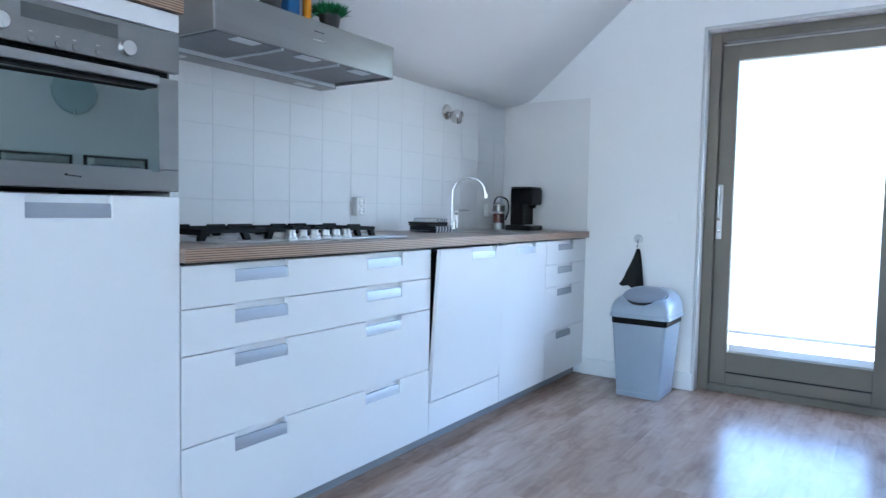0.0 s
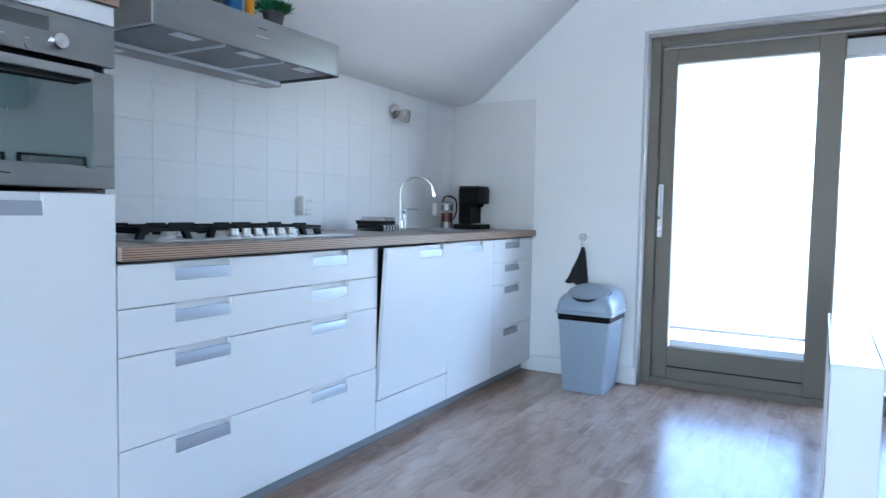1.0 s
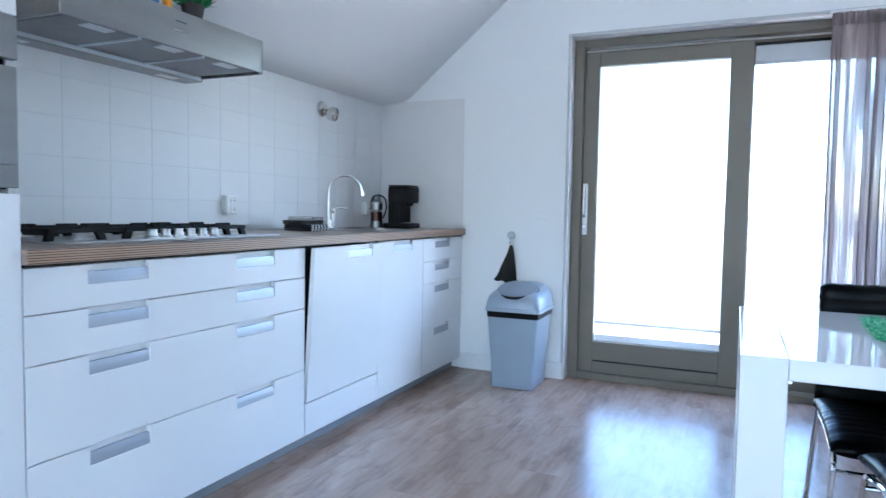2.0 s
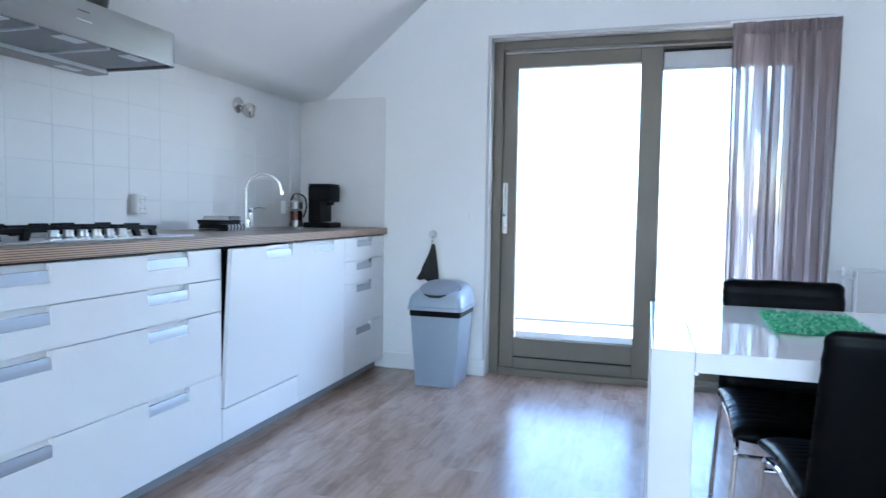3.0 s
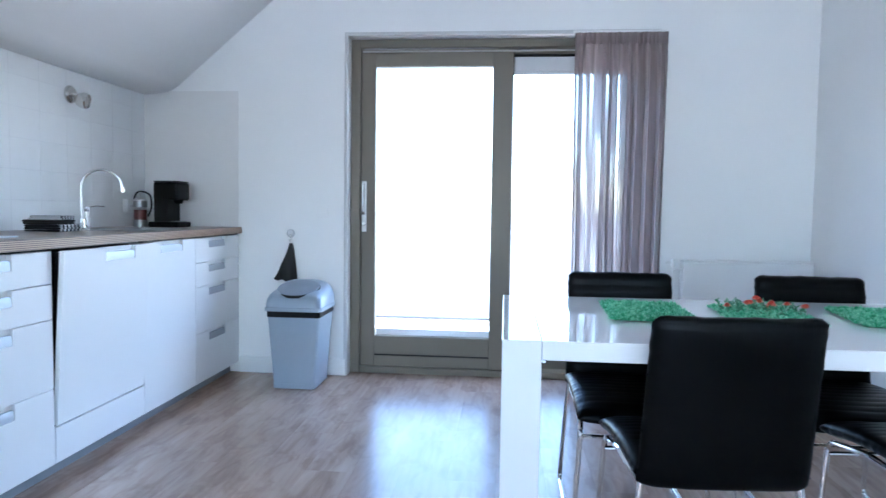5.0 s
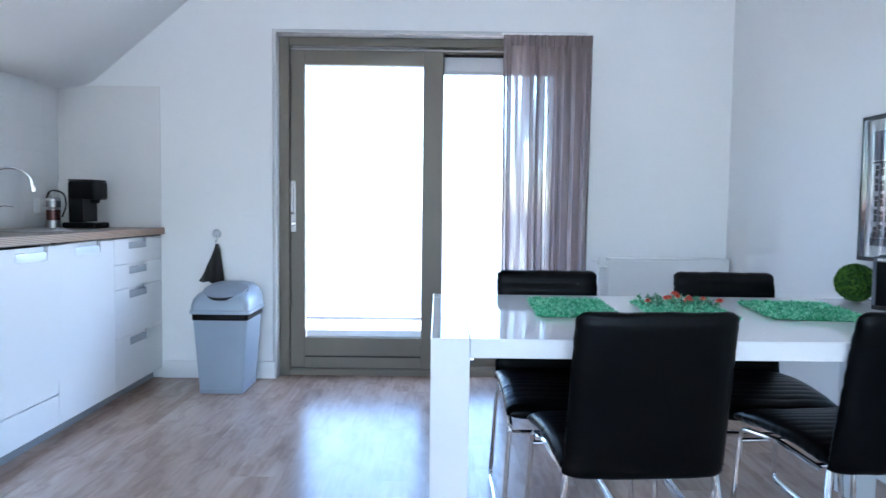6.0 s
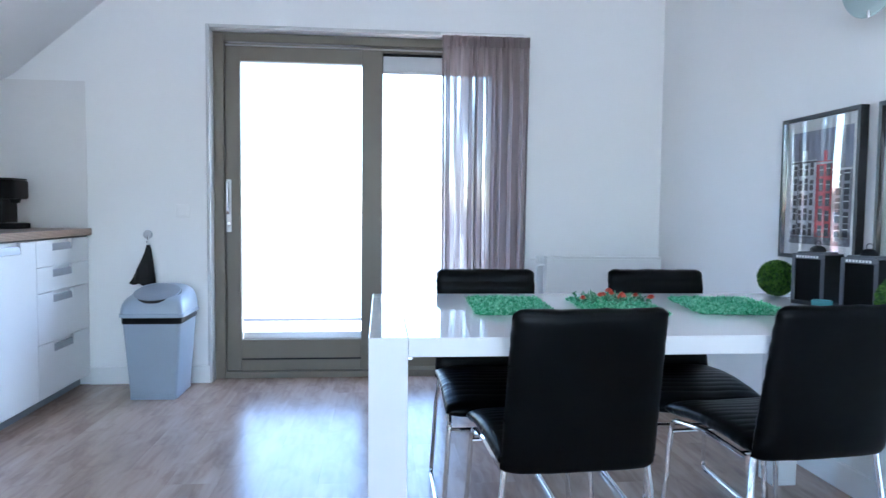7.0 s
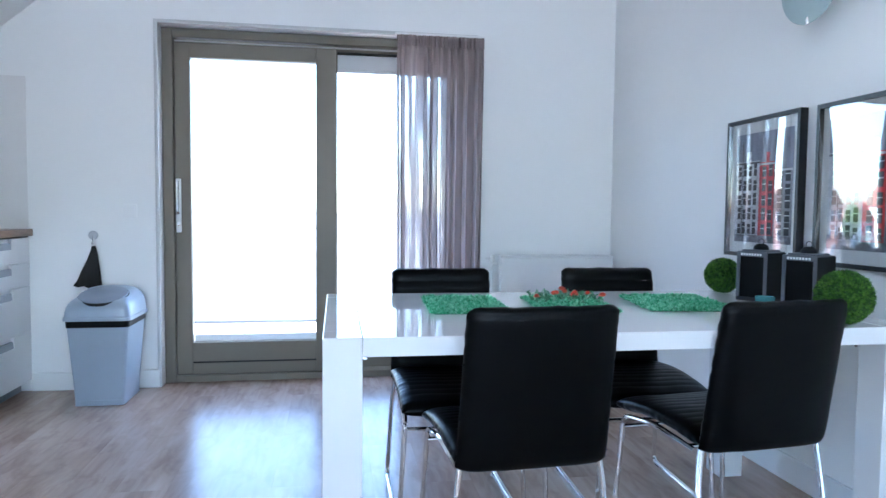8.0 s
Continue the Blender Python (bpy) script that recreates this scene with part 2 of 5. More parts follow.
for x0, x1 in ((-1.64, -0.18), (-0.12, 1.34)):
    pane = part("pane", slab((x0, SY - 0.17, 0.31), (x1, SY - 0.164, 2.14)), GLASS, win)
    pane.visible_shadow = False

# sloped ceiling that flattens into a narrow soffit over the cabinets
under = [(WX - 0.2, 1.752), (WX, 1.755), (-2.2, 1.762), (-2.13, 1.778), (-2.08, 1.808), (-1.442, 2.348), (-0.45, 3.19), (-0.2, 3.3), (EX + 0.2, 3.3)]
over = [(x, z + 0.25) for x, z in reversed(under)]
# ceiling opening for an added, unseen roof window
RY0, RY1 = -3.3, -1.1
bm = prism(bmesh.new(), under + over, "y", SY - 0.3, RY0)
prism(bm, under + over, "y", RY1, DY + 0.3)
low, high = (-1.85, 2.003), (-1.05, 2.681)
prism(bm, under[:5] + [low, (low[0], low[1] + 0.25)] + over[4:], "y", RY0, RY1)
prism(bm, [high] + under[6:] + over[:3] + [(high[0], high[1] + 0.25)], "y", RY0, RY1)
tagged(part("ceiling", bm, CEIL, angle=20), "white sloped attic ceiling", "ceiling", kind="structure")

# unseen roof window, added to brighten the picture wall and far corner
added_skylight = thing("window_2", "unseen roof window added to light the east side of the room", "window", kind="structure")
tilt_ = math.atan2(high[1] - low[1], high[0] - low[0])
slope_ = Matrix.Translation((low[0], RY0, low[1] + 0.14)) @ Matrix.Rotation(-tilt_, 4, "Y")
ln_, wd_ = math.hypot(high[0] - low[0], high[1] - low[1]), RY1 - RY0
bm = bmesh.new()
for lo_, hi_ in (((0.0, 0.0), (0.06, wd_)), ((ln_ - 0.06, 0.0), (ln_, wd_)), ((0.06, 0.0), (ln_ - 0.06, 0.06)), ((0.06, wd_ - 0.06), (ln_ - 0.06, wd_)), ((0.06, wd_ / 2 - 0.04), (ln_ - 0.06, wd_ / 2 + 0.04))):
    box(bm, (lo_[0], lo_[1], 0.0), (hi_[0], hi_[1], 0.05), 0.003)
bmesh.ops.transform(bm, matrix=slope_, verts=bm.verts[:])
part("window_frame", bm, TRIM, added_skylight)
for a, b in ((0.06, wd_ / 2 - 0.04), (wd_ / 2 + 0.04, wd_ - 0.06)):
    bm = slab((0.06, a, 0.02), (ln_ - 0.06, b, 0.026))
    bmesh.ops.transform(bm, matrix=slope_, verts=bm.verts[:])
    pane = part("pane", bm, GLASS, added_skylight)
    pane.visible_shadow = False

floor = tagged(part("floor", slab((WX - 0.1, SY - 0.3, -0.2), (EX + 0.1, DY + 0.3, -0.006)), DARK), "grey-brown wood-look vinyl plank floor", "floor", kind="structure")

bm = bmesh.new()
box(bm, (FX + 0.0, DY - 0.014, 0), (-1.0, DY + 0.001, 0.105), 0.003)
tagged(part("baseboard", bm, TRIM), "white painted skirting board", "skirting", kind="structure")
tagged(part("baseboard", slab((0.88, DY - 0.014, 0), (EX - 0.015, DY + 0.001, 0.105), 0.003), TRIM), "white painted skirting board", "skirting", kind="structure")
tagged(part("baseboard", slab((EX - 0.014, SY, 0), (EX + 0.001, DY, 0.105), 0.003), TRIM), "white painted skirting board", "skirting", kind="structure")

# plaster bead round the door opening
bm = bmesh.new()
box(bm, (-1.012, DY - 0.012, 0.0), (-0.990, DY + 0.012, 2.125), 0.004, 2)
box(bm, (-0.990, DY - 0.012, 2.103), (0.88, DY + 0.012, 2.125), 0.004, 2)
box(bm, (-0.998, DY + 0.012, 0.0), (-0.992, DY + 0.088, 2.10))
tagged(part("trim", bm, plain("plaster_bead", (0.56, 0.56, 0.555), 0.5, vary=0.05)), "thin grey edge bead round the door opening", "trim", kind="structure")

# ---- sliding door ----
Y0 = DY + 0.10
door = thing("door_1", "taupe painted wooden sliding glass door, closed", "door", kind="structure")
bm = bmesh.new()
box(bm, (-1.0, Y0 - 0.012, 0.0), (-0.932, Y0 + 0.14, 2.105), 0.003)
box(bm, (0.80, Y0 - 0.012, 0.0), (0.88, Y0 + 0.14, 2.105), 0.003)
box(bm, (-0.932, Y0 - 0.012, 2.052), (0.80, Y0 + 0.14, 2.105), 0.003)
box(bm, (-0.932, Y0 - 0.012, 0.0), (0.80, Y0 + 0.14, 0.04), 0.003)
part("door_frame", bm, TAUPE, door)
leaf = part("sliding_leaf", box(box(box(box(box(bmesh.new(), (-0.925, Y0 + 0.004, 0.048), (-0.838, Y0 + 0.06, 2.044), 0.003), (-0.105, Y0, 0.044), (0.018, Y0 + 0.06, 2.044), 0.003), (-0.838, Y0, 1.94), (-0.105, Y0 + 0.06, 2.044), 0.003), (-0.838, Y0, 0.122), (-0.105, Y0 + 0.06, 0.238), 0.003), (-0.838, Y0 + 0.008, 0.044), (-0.105, Y0 + 0.06, 0.112), 0.003), TAUPE, door)
part("seal", slab((-0.838, Y0 + 0.010, 0.108), (-0.105, Y0 + 0.05, 0.126)), DARK, leaf, "dark joint over the kick board")
part("weather_seal", box(slab((-0.936, Y0 + 0.012, 0.03), (-0.915, Y0 + 0.050, 2.06)), (-0.915, Y0 + 0.012, 0.03), (0.02, Y0 + 0.050, 0.056)), plain("seal_taupe", (0.10, 0.088, 0.068), 0.5), door)
part("guide_rail", slab((-0.92, Y0 - 0.016, 2.027), (0.79, Y0 - 0.001, 2.034)), plain("pale_taupe_rail", (0.42, 0.40, 0.37), 0.4), door, "thin light guide rail")
part("glazing_bead", slab((-0.838, Y0 + 0.062, 0.236), (-0.105, Y0 + 0.075, 0.276), 0.003), TRIM, door, "white sill strip outside the glass")
pane = part("pane", slab((-0.845, Y0 + 0.028, 0.232), (-0.098, Y0 + 0.034, 1.946)), GLASS, door)
pane.visible_shadow = False
fixed = part("fixed_panel", box(box(box(box(bmesh.new(), (-0.09, Y0 + 0.075, 0.044), (0.024, Y0 + 0.13, 2.05), 0.003), (0.735, Y0 + 0.075, 0.044), (0.80, Y0 + 0.13, 2.05), 0.003), (0.024, Y0 + 0.075, 2.03), (0.735, Y0 + 0.13, 2.05), 0.003), (0.024, Y0 + 0.075, 0.044), (0.735, Y0 + 0.13, 0.20), 0.003), TAUPE, door)
# dark slab stands in for the shade between top rail and vent
part("shadow_gap", slab((0.024, Y0 + 0.085, 2.014), (0.735, Y0 + 0.12, 2.03)), DARK, door, "dark strip for the shaded gap over the vent")
part("vent_strip", box(box(bmesh.new(), (0.024, Y0 + 0.078, 1.919), (0.735, Y0 + 0.12, 2.012), 0.004), (0.024, Y0 + 0.072, 1.904), (0.735, Y0 + 0.10, 1.916), 0.002), plain("vent_paint", (0.70, 0.71, 0.72), 0.5), door, "light grey ventilation strip")
pane = part("pane", slab((0.020, Y0 + 0.10, 0.195), (0.74, Y0 + 0.106, 1.905)), GLASS, door)
pane.visible_shadow = False
handle = part("handle", slab((-0.922, Y0 - 0.010, 0.905), (-0.892, Y0 - 0.0005, 1.225), 0.004, 2), WHITE, door, "long pale metal handle plate")
part("lever", tube(bmesh.new(), rounded([(-0.907, Y0 - 0.010, 1.02), (-0.907, Y0 - 0.045, 1.02), (-0.907, Y0 - 0.045, 1.21)], 0.015), 0.009), CHROME, handle, "chrome pull lever")
part("lock_cylinder", lathe(bmesh.new(), [(0.011, 0), (0.011, 0.006), (0.008, 0.007)], (-0.907, Y0 - 0.010, 0.955), 14, pose(0, 0, 0, 90)), CHROME, handle)

# ---- kitchen units ----
def front_panel(y0, y1, z0, z1, grips, material_=FRONT, x=FX, thick=0.018):
    """A cabinet front with finger notches cut into its upper edge. grips: (y0, y1) of each notch."""
    g = 0.0015
    out = [(y0 + g, z0 + g), (y1 - g, z0 + g), (y1 - g, z1 - g)]
    for a, b in sorted(grips, reverse=True):
        out += [(b, z1 - g), (b, z1 - 0.058), (a, z1 - 0.058), (a, z1 - g)]
    out.append((y0 + g, z1 - g))
    bm = prism(bmesh.new(), out, "x", x - thick, x)
    es = [e for e in bm.edges if abs(e.verts[0].co.x - x) < 1e-6 and abs(e.verts[1].co.x - x) < 1e-6]
    bmesh.ops.bevel(bm, geom=es, offset=0.0012, segments=1, affect="EDGES")
    return bm


def grip(a, b, z1, parent, x=FX):
    """A scooped aluminium grip below the notch, with a pale recess behind it."""
    prof = [(x - 0.0025 - 0.0042 * (k / 8) ** 2.4, z1 - 0.0582 + 0.036 * k / 8) for k in range(9)] + [(x - 0.0188, z1 - 0.0222), (x - 0.0188, z1 - 0.0582)]
    part("handle", prism(bmesh.new(), prof, "y", a + 0.0005, b - 0.0005), ALU, parent, "recessed brushed aluminium grip")
    part("recess", slab((x - 0.026, a - 0.004, z1 - 0.066), (x - 0.019, b + 0.004, z1 - 0.002)), FRONT, parent)


def unit(name, label, y0, y1, fronts, body_x=FX - 0.019, top=0.885, foot=0.066):
    """A base cabinet: carcass and its fronts. fronts: (kind, z0, z1, grips)."""
    ob = thing(name, label, "cabinet", group="kitchen base cabinets")
    bm = slab((WX + 0.004, y0 + 0.001, foot), (body_x - 0.012, y1 - 0.001, top - 0.002))
    part("body", bm, CARCASS, ob)
    # black strip paints the shade of the gap under the worktop
    part("gap_shade_strip", slab((body_x - 0.011, y0 + 0.002, 0.8772), (FX - 0.004, y1 - 0.002, top - 0.001)), DARK, ob, "black strip for the shade in the gap under the worktop")
    for kind, z0, z1, grips in fronts:
        f = part(kind, front_panel(y0, y1, z0, z1, grips), FRONT, ob)
        for a, b in grips:
            grip(a, b, z1, f)
    return ob


G1, G2 = (1.293, 1.505), (1.900, 2.114)
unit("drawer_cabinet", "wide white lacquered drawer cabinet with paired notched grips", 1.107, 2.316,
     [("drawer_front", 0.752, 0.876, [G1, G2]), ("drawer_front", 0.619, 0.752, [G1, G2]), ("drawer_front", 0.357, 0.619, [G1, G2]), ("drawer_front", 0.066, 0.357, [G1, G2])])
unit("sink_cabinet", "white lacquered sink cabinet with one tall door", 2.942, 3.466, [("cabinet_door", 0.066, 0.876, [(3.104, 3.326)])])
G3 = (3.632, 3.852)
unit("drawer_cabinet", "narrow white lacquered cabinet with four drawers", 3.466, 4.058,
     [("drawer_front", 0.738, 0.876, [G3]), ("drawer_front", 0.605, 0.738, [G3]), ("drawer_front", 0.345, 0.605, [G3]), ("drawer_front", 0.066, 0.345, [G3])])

# built-in dishwasher, its door ajar and leaning forward
dw = thing("dishwasher", "built-in dishwasher behind a white front panel tilted ajar", "dishwasher")
# body and door backing are black to paint the shade in the side gap
part("body", slab((WX + 0.03, 2.325, 0.066), (FX - 0.058, 2.932, 0.872), 0.004), BLACK, dw)
part("lower_panel", front_panel(2.319, 2.940, 0.066, 0.205, []), FRONT, dw)
bm = front_panel(2.331, 2.940, 0.208, 0.876, [(2.600, 2.815)], thick=0.02)
lean = Matrix.Translation((FX, 0, 0.215)) @ Matrix.Rotation(radians(3.4), 4, "Y") @ Matrix.Translation((-FX, 0, -0.215))
bmesh.ops.transform(bm, matrix=lean, verts=bm.verts[:])
dwd = part("dishwasher_door", bm, FRONT, dw, "white front panel tilted open")
grip(2.600, 2.815, 0.876, dwd)
for o in dwd.children:
    o.matrix_basis = lean
bm = slab((FX - 0.050, 2.350, 0.218), (FX - 0.0205, 2.930, 0.868), 0.003)
bmesh.ops.transform(bm, matrix=lean, verts=bm.verts[:])
part("gap_backing", bm, BLACK, dw, "black backing for the shade behind the door")

tagged(part("plinth", slab((WX + 0.004, 0.46, 0.0), (FX - 0.06, 4.058, 0.062)), PLINTH), "recessed dark grey toe kick under the kitchen cabinets", "plinth", kind="structure")

# tall unit with the compact oven
tall = thing("oven_cabinet", "tall white cabinet housing a built-in oven", "cabinet")
bm = bmesh.new()
box(bm, (WX + 0.004, 0.500, 0.066), (FX - 0.020, 0.518, 1.555))
box(bm, (WX + 0.004, 1.088, 0.066), (FX - 0.020, 1.106, 1.555))
box(bm, (WX + 0.004, 0.518, 1.040), (FX - 0.035, 1.088, 1.058))
box(bm, (WX + 0.004, 0.518, 0.066), (FX - 0.035, 1.088, 0.084))
box(bm, (WX + 0.004, 0.518, 1.520), (FX - 0.035, 1.088, 1.538))
part("body", bm, CARCASS, tall)
d1 = part("cabinet_door", front_panel(0.500, 1.106, 0.066, 1.067, [(0.712, 0.914)]), FRONT, tall)
grip(0.712, 0.914, 1.067, d1)
part("top_panel", front_panel(0.500, 1.106, 1.505, 1.556, []), FRONT, tall)
part("cover_board", slab((WX + 0.004, 0.490, 1.5565), (FX + 0.012, 1.112, 1.594), 0.002), EDGE_MAT, tall, "striped wood-look top board")

oven = thing("oven", "stainless steel built-in compact oven with a dark glass door", "oven")
part("body", slab((WX + 0.06, 0.522, 1.076), (FX - 0.022, 1.084, 1.500)), BLACK, oven)
panel = part("control_panel", slab((FX - 0.020, 0.502, 1.397), (FX + 0.004, 1.103, 1.502), 0.002), STEEL, oven, "brushed steel control panel")
part("display", slab((FX + 0.0035, 0.708, 1.454), (FX + 0.005, 0.931, 1.488), 0.0005), plain("oven_display", (0.10, 0.105, 0.10), 0.25), panel, "long dark display window")
for y in (0.661, 0.951):
    part("knob", lathe(bmesh.new(), [(0.0215, 0), (0.021, 0.014), (0.018, 0.020), (0.0, 0.0205)], (FX + 0.004, y, 1.434), 28, pose(0, 0, 0, 0, 90)), CHROME, panel, "round steel knob")
for y in (0.730, 0.788, 0.827, 0.882):
    part("button", lathe(bmesh.new(), [(0.0085, 0), (0.0085, 0.003), (0.007, 0.004)], (FX + 0.004, y, 1.410), 18, pose(0, 0, 0, 0, 90)), STEEL, panel)
    part("marking", slab((FX + 0.0035, y - 0.006, 1.4255), (FX + 0.0046, y + 0.002, 1.4275)), WHITE, panel)
odoor = part("oven_door", slab((FX - 0.020, 0.502, 1.080), (FX, 1.103, 1.137), 0.002), STEEL, oven, "brushed steel lower door rail")
part("door_stile", slab((FX - 0.020, 0.502, 1.137), (FX, 0.560, 1.380), 0.002), STEEL, odoor)
part("door_stile", slab((FX - 0.020, 1.042, 1.137), (FX, 1.103, 1.380), 0.002), STEEL, odoor)
part("door_rail", slab((FX - 0.020, 0.560, 1.345), (FX, 1.042, 1.380), 0.002), STEEL, odoor)
bm = slab((-0.001, -0.243, -0.110), (0.0, 0.243, 0.110))
bmesh.ops.transform(bm, matrix=pose(FX - 0.0115, 0.801, 1.241, 0, -0.45, -2.75), verts=bm.verts[:])
part("glass", bm, OVEN_GLASS, odoor, "dark reflecting oven glass")
part("handle", slab((FX + 0.020, 0.560, 1.353), (FX + 0.036, 1.024, 1.376), 0.003, 2), plain("satin_steel_bar", (0.46, 0.46, 0.455), 0.38, metal=1.0), odoor, "flat steel bar handle")
# added black plate, painted shade below the bar handle
part("handle_shade_plate", slab((FX + 0.0006, 0.562, 1.345), (FX + 0.035, 1.018, 1.3525), 0.001), BLACK, odoor, "black plate for the shade below the handle")
for y in (0.60, 0.99):
    part("handle_post", slab((FX - 0.001, y - 0.01, 1.358), (FX + 0.019, y + 0.01, 1.371)), STEEL, odoor)
bm = bmesh.new()
for k in range(5):
    box(bm, (FX + 0.0002, 0.800 + 0.008 * k, 1.109 - 0.0006 * k), (FX + 0.001, 0.8065 + 0.008 * k, 1.1125 - 0.0006 * k + 0.002 * (k == 0)))
part("badge", bm, DARK, odoor)

# worktop
bm = bmesh.new()
box(bm, (WX + 0.002, 1.108, TOP - 0.0395), (FX + 0.018, DY - 0.001, TOP), 0.0015)
wt = tagged(part("worktop", bm, TOP_MAT), "wood-look laminate kitchen worktop with striped edge", "worktop")
part("edge_band", slab((FX + 0.0175, 1.108, TOP - 0.0395), (FX + 0.0195, DY - 0.001, TOP - 0.0012), 0.0005), EDGE_MAT, wt, "striped brown edge band")

# gas hob
WHITE_METAL = plain("satin_light_metal", (0.66, 0.66, 0.65), 0.42, metal=1.0, vary=0.03)
hob = thing("gas_hob", "stainless steel gas hob with black iron pan supports", "hob")
hx0, hx1, hy0, hy1, hz = -2.20, -1.79, 1.30, 2.28, TOP + 0.0005
bm = bmesh.new()
box(bm, (hx0, hy0, hz), (hx1, hy1, hz + 0.006), 0.003, 2)
part("tray", bm, WHITE_METAL, hob, "bright steel hob tray")
burners = [(-2.09, 1.46, 0.030), (-1.93, 1.46, 0.028), (-2.02, 1.755, 0.046), (-2.09, 2.06, 0.030), (-1.95, 2.06, 0.022)]
for x, y, r in burners:
    b = part("burner", lathe(bmesh.new(), [(r * 1.25, 0.0), (r * 1.25, 0.008), (r, 0.010), (r, 0.020), (r * 0.9, 0.022)], (x, y, hz + 0.006), 24), WHITE_METAL, hob, "pale metal gas burner")
    part("cap", lathe(bmesh.new(), [(r * 0.85, 0), (r * 0.9, 0.004), (r * 0.6, 0.008), (0.001, 0.009)], (x, y, hz + 0.028), 24), IRON, b)
for y0, y1, feet in ((1.31, 1.565, (1.318, 1.480)), (1.58, 1.86, (1.592, 1.775)), (1.875, 2.15, (1.885, 2.050, 2.136))):
    bm = bmesh.new()
    z = hz + 0.044
    for a, b in (((-2.17, y0), (-1.875, y0)), ((-2.17, y1), (-1.875, y1)), ((-2.17, y0), (-2.17, y1)), ((-1.875, y0), (-1.875, y1)), ((-2.02, y0), (-2.02, y1))):
        box(bm, (min(a[0], b[0]) - 0.006, min(a[1], b[1]) - 0.006, z - 0.014), (max(a[0], b[0]) + 0.006, max(a[1], b[1]) + 0.006, z), 0.002)
    ym = (y0 + y1) / 2
    sup = part("pan_support", bm, IRON, hob, "black cast iron pan support")
    for x in (-2.09, -1.95):
        part("finger", slab((x - 0.006, y0, z - 0.008), (x + 0.006, y0 + 0.075, z + 0.008), 0.002), IRON, sup)
        part("finger", slab((x - 0.006, y1 - 0.075, z - 0.008), (x + 0.006, y1, z + 0.008), 0.002), IRON, sup)
    for x in (-2.165, -1.88):
        part("pan_rest", slab((x - 0.010, ym - 0.030, z - 0.006), (x + 0.010, ym + 0.030, z + 0.006), 0.003), IRON, sup)
    for y in (y0 + 0.075, y1 - 0.075):
        part("rib", slab((-2.10, y - 0.006, z - 0.026), (-1.94, y + 0.006, z - 0.002), 0.002), IRON, sup)
    for x in (-2.165, -1.88):
        for y in feet:
            d = 1 if y < ym else -1
            part("foot", prism(bmesh.new(), [(y - 0.013, z - 0.012), (y + 0.013, z - 0.012), (y + 0.013 - 0.010 * d, hz + 0.006), (y - 0.009 - 0.010 * d, hz + 0.006)], "x", x - 0.009, x + 0.009), IRON, sup)
for k in range(6):
    y = 1.585 + 0.0576 * k
    part("knob", lathe(bmesh.new(), [(0.025, 0), (0.024, 0.005), (0.0175, 0.010), (0.0150, 0.026), (0.0165, 0.031), (0.0, 0.032)], (-1.815 - 0.03, y + 0.075, hz + 0.006), 20), WHITE_METAL, hob, "satin metal control knob")

# extractor hood
PALE = plain("pale_grey_metal", (0.66, 0.70, 0.72), 0.4, vary=0.03)
hood = thing("extractor_hood", "wide stainless steel extractor hood over the hob", "extractor hood")
hx, hz0, hz1, ha, hb = -1.855, 1.599, 1.728, 1.342, 2.275
out = [(WX + 0.001, ha), (WX + 0.001, hb)] + [(p.x, p.y) for p in rounded([(WX + 0.001, hb, 0), (hx, hb, 0), (hx, 1.8, 0)], 0.055, 8)[1:-1]] + [(p.x, p.y) for p in rounded([(hx, 1.8, 0), (hx, ha, 0), (WX + 0.001, ha, 0)], 0.006, 3)[1:-1]]
bm = bmesh.new()
n = len(out)
rim = [Vector((x + (0.012 if x < -2.3 else (-0.012 if x > hx - 0.03 else 0)), y + (0.012 if y < ha + 0.03 else -0.012 if y > hb - 0.03 else 0), 0)) for x, y in out]
levels = [[bm.verts.new((x, y, hz1)) for x, y in out], [bm.verts.new((x, y, hz0)) for x, y in out], [bm.verts.new((p.x, p.y, hz0)) for p in rim], [bm.verts.new((p.x, p.y, hz0 + 0.012)) for p in rim]]
for a, b in zip(levels, levels[1:]):
    for k in range(n):
        bm.faces.new((a[k], a[(k + 1) % n], b[(k + 1) % n], b[k]))
bm.faces.new(levels[0])
bm.faces.new(levels[-1])
part("body", bm, STEEL, hood)
for k in range(3):
    y0 = ha + 0.035 + k * 0.289
    f = part("filter", slab((-2.20, y0, hz0 + 0.004), (hx - 0.035, y0 + 0.272, hz0 + 0.013), 0.002), FILTER, hood, "grey metal grease filter")
    part("filter_latch", slab((hx - 0.085, y0 + 0.085, hz0 + 0.0005), (hx - 0.036, y0 + 0.185, hz0 + 0.0045), 0.001), PALE, f, "pale filter latch")
    if k:
        part("divider", slab((-2.20, y0 - 0.014, hz0 - 0.001), (hx - 0.035, y0 - 0.003, hz0 + 0.012), 0.001), PALE, hood, "pale bar between the filters")
part("rear_ledge", slab((WX + 0.001, ha + 0.004, hz0 - 0.013), (-2.205, hb - 0.004, hz0 + 0.004), 0.002), STEEL, hood, "steel strip that holds the lamps")
part("rear_trim", slab((-2.206, ha + 0.02, hz0 - 0.009), (-2.199, hb - 0.02, hz0 + 0.006), 0.001), PALE, hood)
for y in (ha + 0.12, hb - 0.16):
    part("spotlight", slab((-2.275, y - 0.05, hz0 - 0.0155), (-2.235, y + 0.05, hz0 - 0.012), 0.001), WHITE, hood, "flat lamp cover")
bm = bmesh.new()
box(bm, (hx, 1.770, 1.655), (hx + 0.003, 1.835, 1.662), 0.001)
part("switch", bm, CHROME, hood, "narrow push switch bar")
